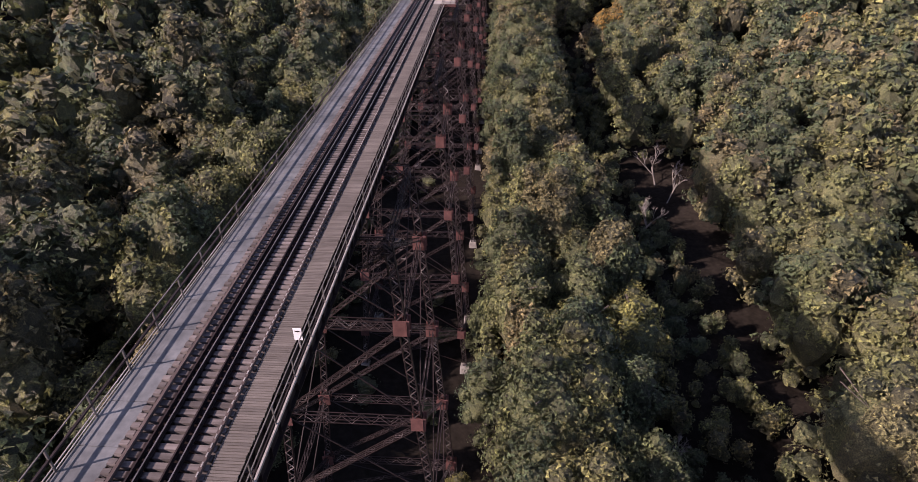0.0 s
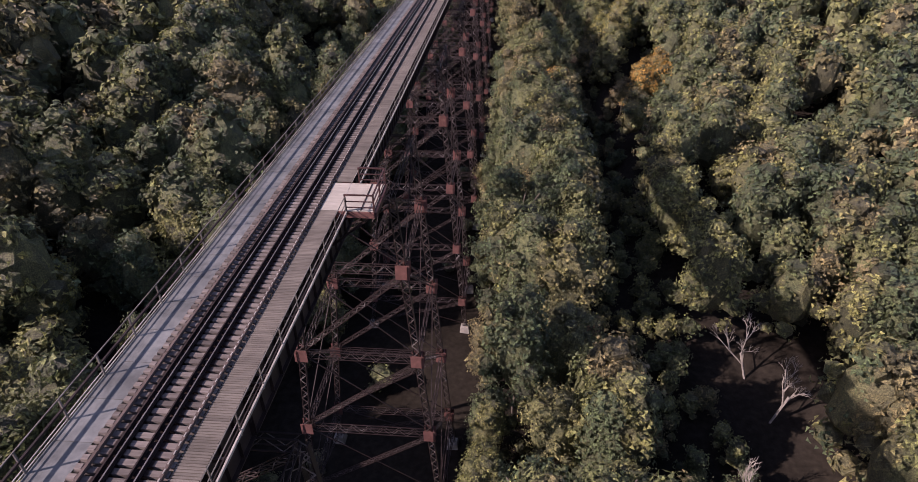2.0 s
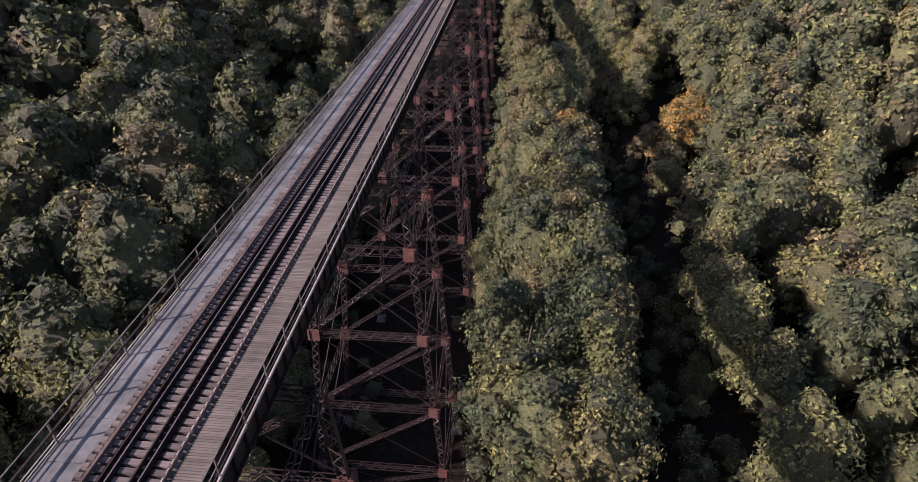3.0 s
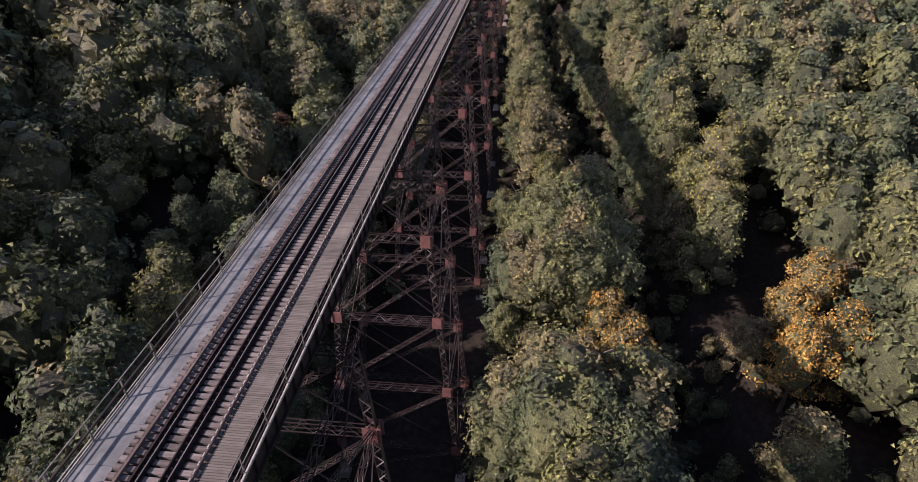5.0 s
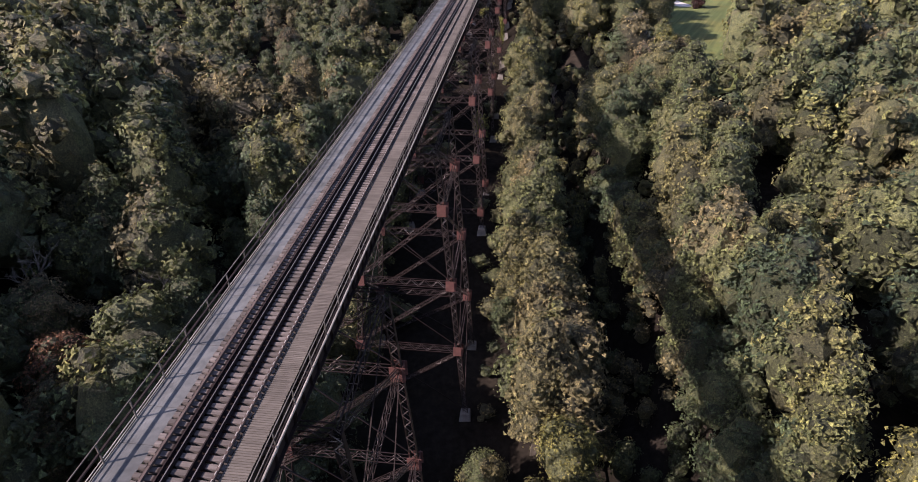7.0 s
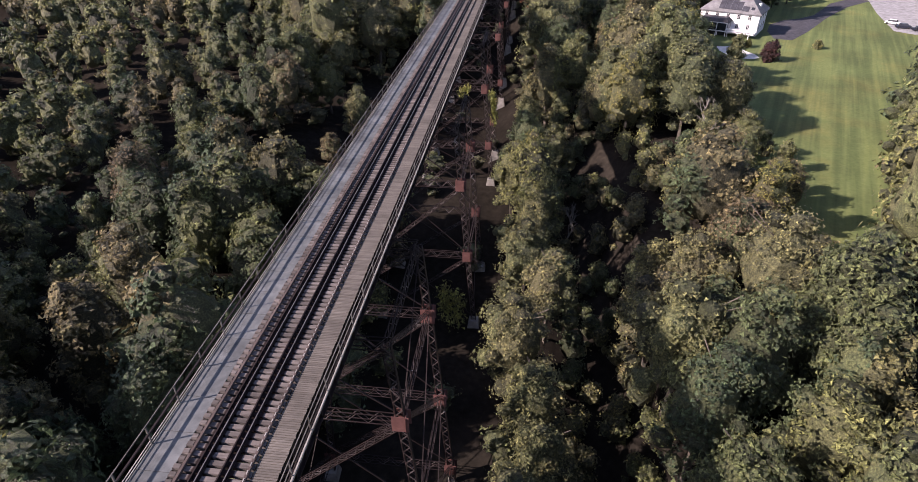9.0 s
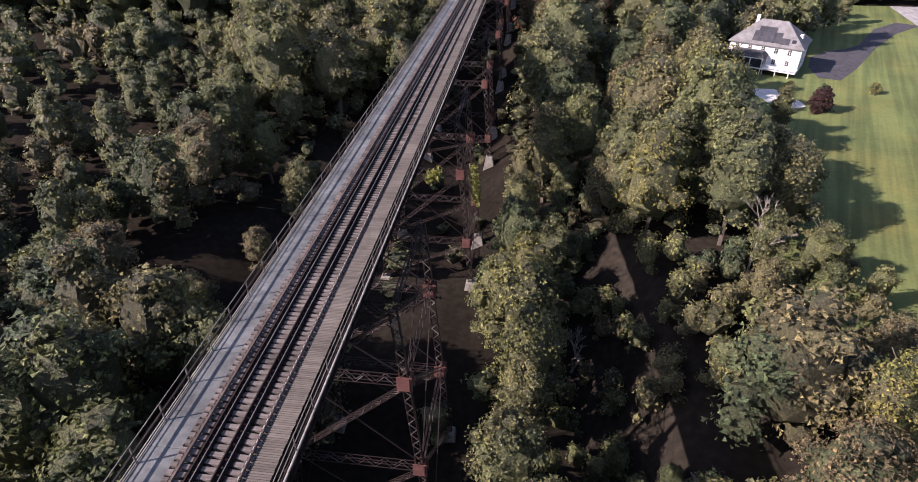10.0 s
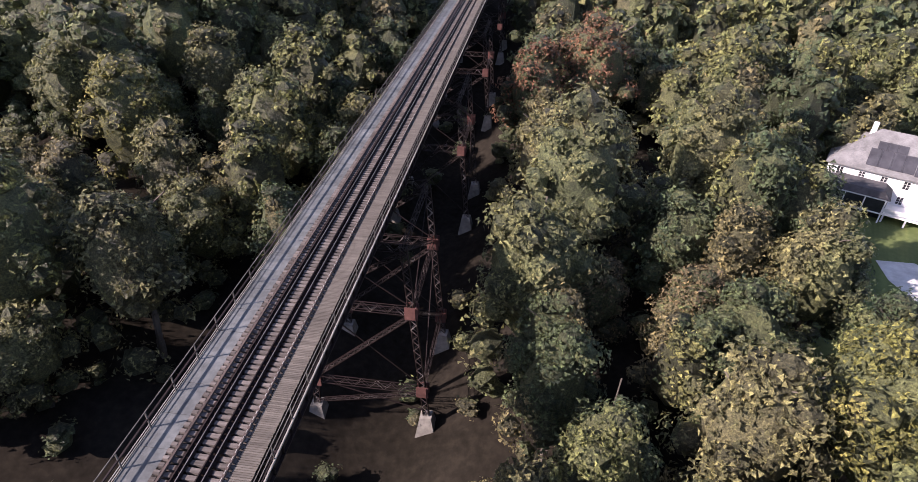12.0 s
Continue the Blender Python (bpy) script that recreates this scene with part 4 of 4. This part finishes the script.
        part("deck_railing", Bars().box((0.4, -4.6, f + 0.9), (width + 0.2, -4.5, f + 1.0)).box((0.4, -4.6, f + 0.3), (width + 0.2, -4.54, f + 0.85)).mesh("deck_railing", M_SIDING), th)
    return th


TURN = math.atan2(-0.462, 0.887)
HW = 18.0
house((84.7 - HW * 0.887, 543.6 + HW * 0.462, LAWN - 0.9), TURN, HW, 12.4, 7.7, 5.2, "white two-storey house with grey hip roof, solar panels and raised deck", True)
house((146.0, 541.0, LAWN), 0.5, 14.0, 9.0, 4.2, 2.6, "white low house beside the paved court", False)
house((196.0, 236.0, float(ground_z(200, 240))), 0.3, 12.0, 9.0, 6.0, 3.0, "white house seen through the far trees", False)


def car(x, y, turn, paint, label):
    th = thing("car", label, "car", (x, y, LAWN + 0.17), "parked cars")
    th.rotation_euler = (0, 0, turn)
    body = part("body", Bars().frustum((-0.92, -2.3, 0.32), (0.92, 2.3, 0.95), 0.94).mesh("body", paint), th)
    part("cabin", Bars().frustum((-0.85, -1.4, 0.95), (0.85, 1.5, 1.5), 0.78).mesh("cabin", M_GLASS), th, "dark window glass")
    part("roof_panel", Bars().frustum((-0.66, -1.05, 1.5), (0.66, 1.15, 1.55), 0.95).mesh("roof_panel", paint), th)
    for sx in (-1, 1):
        for sy in (-1.45, 1.45):
            bm = bmesh.new()
            bmesh.ops.create_cone(bm, cap_ends=True, segments=14, radius1=0.33, radius2=0.33, depth=0.22)
            me = bpy.data.meshes.new("wheel")
            bm.to_mesh(me)
            bm.free()
            me.materials.append(M_TYRE)
            part("wheel", me, th, "", pose(sx * 0.82, sy, 0.33, 0, 90, 0))
    return th


car(136, 566, 0.9, M_WHITE, "white car parked on the pale court")
car(136.5, 560, 1.3, M_NAVY, "dark blue car parked on the pale court")
car(140, 556.5, 1.4, M_NAVY, "black car parked on the pale court")


def shrub(x, y, s, mat, label, z=LAWN):
    th = thing("shrub", label, "shrub", (x, y, z), "garden shrubs")
    q, f, n = crown(900, 0.9, 15, 12, 900 + int(x), 14)
    part("foliage", mesh_from("foliage", (q - np.array([0, 0, 5.0])) * 0.22 * s, f, mat), th)
    return th


shrub(80.5, 516.5, 2.6, M_DARK, "dark purple-leaved ornamental tree beside the patio")
shrub(98.7, 531, 1.3, M_LEAF, "round dark green bush on the lawn")
shrub(79, 531, 1.1, M_LIME, "low yellow-green shrub beside the deck")
shrub(88, 533, 0.7, M_LEAF, "low green shrub at the corner of the drive")
for x, y, s in ((88, 574, 1.0), (97, 582, 1.05), (104, 590, 0.9), (112, 598, 1.0), (120, 606, 1.0), (84, 584, 0.9), (92, 592, 1.0), (72, 576, 0.95), (60, 566, 0.9)):
    plant(x, y, s * 0.72, M_LEAF, "broad leafy garden tree behind the white house")

# ---- lookout platform and sign on the plank side ----
pf = thing("lookout_platform", "pale planked lookout platform with red-brown steel railings", "platform", (0, 109.3, 0))
PW = 4.45
pb = Bars().bar((1.92, 0, -0.03), (5.85, 0, -0.03), 0.135, 0.05).mesh("plank", M_NEWPLANK)
for i in range(int(PW / 0.15)):
    part("plank", pb, pf, "", pose(rng.uniform(-0.01, 0.01), 0.08 + i * 0.15, 0.004))
part("drain_slot", Bars().box((4.85, 0.1, -0.005), (4.95, PW - 0.1, 0.03)).mesh("drain_slot", M_RAIL), pf, "dark slot across the planks")
HEIGHTS = (1.3, 0.78, 0.3)
for y in (0.0, PW):
    part("beam", Bars().bar((2.4, y, -0.3), (5.9, y, -0.3), 0.2, 0.45).mesh("beam", M_GUSSET), pf, "red-brown edge beam")
    for z in HEIGHTS:
        part("rail_bar", Bars().bar((3.86, y, z), (5.9, y, z), 0.1 if z > 1 else 0.07).mesh("rail_bar", M_OXIDE), pf)
    for x in (3.86, 5.9):
        part("post", Bars().bar((x, y, -0.3), (x, y, 1.33), 0.11).mesh("post", M_OXIDE), pf)
for z in HEIGHTS:
    part("rail_bar", Bars().bar((5.9, 0, z), (5.9, PW, z), 0.1 if z > 1 else 0.07).mesh("rail_bar", M_OXIDE), pf)
part("post", Bars().bar((5.9, PW / 2, -0.3), (5.9, PW / 2, 1.3), 0.1).mesh("post", M_OXIDE), pf)
part("beam", Bars().bar((5.98, 0, -0.3), (5.98, PW, -0.3), 0.2, 0.45).mesh("beam", M_OXIDE), pf)
part("chain_bar", Bars().bar((3.86, 0.05, 1.1), (3.86, PW - 0.05, 1.1), 0.035).mesh("chain_bar", M_PAINT), pf, "thin pale bar across the opening")
for y in (0.3, PW - 0.3):
    part("brace", Bars().bar((2.4, y, -3.2), (5.7, y, -0.5), 0.16).mesh("brace", M_STEEL), pf)

sg = thing("track_sign", "small white sign plate on a short post", "sign", (3.55, 21.6, 0))
part("post", Bars().bar((0, 0, -0.05), (0, 0, 1.2), 0.06).mesh("post", M_PAINT), sg)
plate_ob = part("plate", Bars().bar((0, -0.04, 0.5), (0, -0.04, 1.25), 0.42, 0.02, (0, 1, 0)).mesh("plate", M_WHITE), sg, "white sign plate")
part("letter_bar", Bars().box((-0.12, -0.065, 1.02), (0.12, -0.055, 1.1)).mesh("letter_bar", M_RAIL), plate_ob)


def bare_tree(x, y, height, seed, lean, tone, label):
    """A leafless tree: a forked trunk with ever finer limbs."""
    r = random.Random(seed)
    b = Bars()

    def limb(p, d, length, w, depth):
        q = p + d * length
        b.bar(p, q, w, w, (0.3, 0.5, 0.2))
        if depth == 0:
            return
        for i in range(3 if depth > 1 else 4):
            e = (d + Vector((r.uniform(-0.9, 0.9), r.uniform(-0.9, 0.9), r.uniform(-0.1, 0.6)))).normalized()
            limb(p.lerp(q, r.uniform(0.55, 1.0)), e, length * r.uniform(0.5, 0.72), w * 0.58, depth - 1)

    limb(Vector((0, 0, -0.5)), Vector((lean[0], lean[1], 1)).normalized(), height * 0.42, 0.3, 4)
    th = thing("bare_tree", label, "tree", (x, y, float(ground_z(x, y))), "bare trees")
    part("trunk", b.mesh("trunk", tone), th)
    return th


for i, (x, y, h, lean, tone) in enumerate(BARE):
    bare_tree(x, y, h, 40 + i, lean, tone, "leafless tree with pale grey twigs" if tone is M_TWIG else "dying tree with orange-brown bare branches")

# ---- deck pieces ----
railing("walkway_railing", -4.06, -1, Y0, 640, "grey painted steel pipe railing along the plate walkway")
for r0, r1 in ((Y0, 109.25), (113.8, 640)):
    railing("walkway_railing", 3.86, 1, r0, r1, "grey painted steel pipe railing along the plank walkway")

deck = thing("track_deck", "open timber tie deck of the single track", "railway track", kind="")
tie_data = Bars().bar((-2.2, 0, -0.12), (1.86, 0, -0.12), 0.29, 0.22).mesh("tie", M_TIE)
TIE = 0.46
rest = Bars()
for i in range(int((Y1 - Y0) / TIE)):
    y = Y0 + i * TIE
    if 12 <= y < 12 + 300 * TIE:
        part("tie", tie_data, deck, "", pose(rng.uniform(-0.05, 0.05), y, rng.uniform(-0.015, 0.0), 0, 0, rng.uniform(-0.6, 0.6)))
    else:
        j = rng.uniform(-0.05, 0.05)
        rest.bar((-2.2 + j, y, -0.12), (1.86 + j, y + rng.uniform(-0.03, 0.03), -0.12), 0.29, 0.22)
tagged(part("tie_bed", rest.mesh("tie_bed", M_TIE), deck), kind="stuff")

left = thing("plate_walkway", "blue-grey metal plate walkway beside the track", "walkway")
plate = Bars().bar((-3.14, 0.01, -0.03), (-3.14, 2.42, -0.03), 1.80, 0.05).mesh("plate", M_PLATE)
for i in range(int((Y1 - Y0) / 2.44)):
    part("plate", plate, left, "", pose(0, Y0 + i * 2.44, rng.uniform(-0.006, 0.006)))

right = thing("plank_walkway", "grey weathered cross-plank walkway beside the track", "walkway")
plank = Bars().bar((1.92, 0, -0.03), (3.20, 0, -0.03), 0.115, 0.05).mesh("plank", M_PLANK)
rest = Bars()
PLANK = 0.15
for i in range(int((Y1 - Y0) / PLANK)):
    y = Y0 + i * PLANK
    if 109.3 < y < 113.9:
        continue
    if 14 <= y < 14 + 300 * PLANK:
        part("plank", plank, right, "", pose(rng.uniform(-0.02, 0.02), y, rng.uniform(-0.006, 0.006)))
    else:
        j = rng.uniform(-0.02, 0.02)
        rest.bar((1.92 + j, y, -0.03), (3.20 + j, y, -0.03), 0.115, 0.05)
tagged(part("plank_bed", rest.mesh("plank_bed", M_PLANK), right), kind="stuff")

bolts = Bars()
for i in range(int((Y1 - Y0) / TIE)):
    bolts.box((1.63, Y0 + i * TIE - 0.13, 0.18), (1.69, Y0 + i * TIE + 0.11, 0.2))
tagged(part("bolt_plating", bolts.mesh("bolt_plating", M_PAINT), deck, "row of pale bolt plates along the guard timber"), kind="stuff")
caps = Bars()
for i in range(int((Y1 - Y0) / TIE)):
    j = rng.uniform(-0.05, 0.05)
    caps.frustum((-2.2 + j, Y0 + i * TIE - 0.16, -0.01), (-1.79, Y0 + i * TIE + 0.15, 0.15 + j * 0.4), 0.8)
tagged(part("timber_capping", caps.mesh("timber_capping", M_TIE), deck, "row of weathered blocks along the guard timber"), kind="stuff")
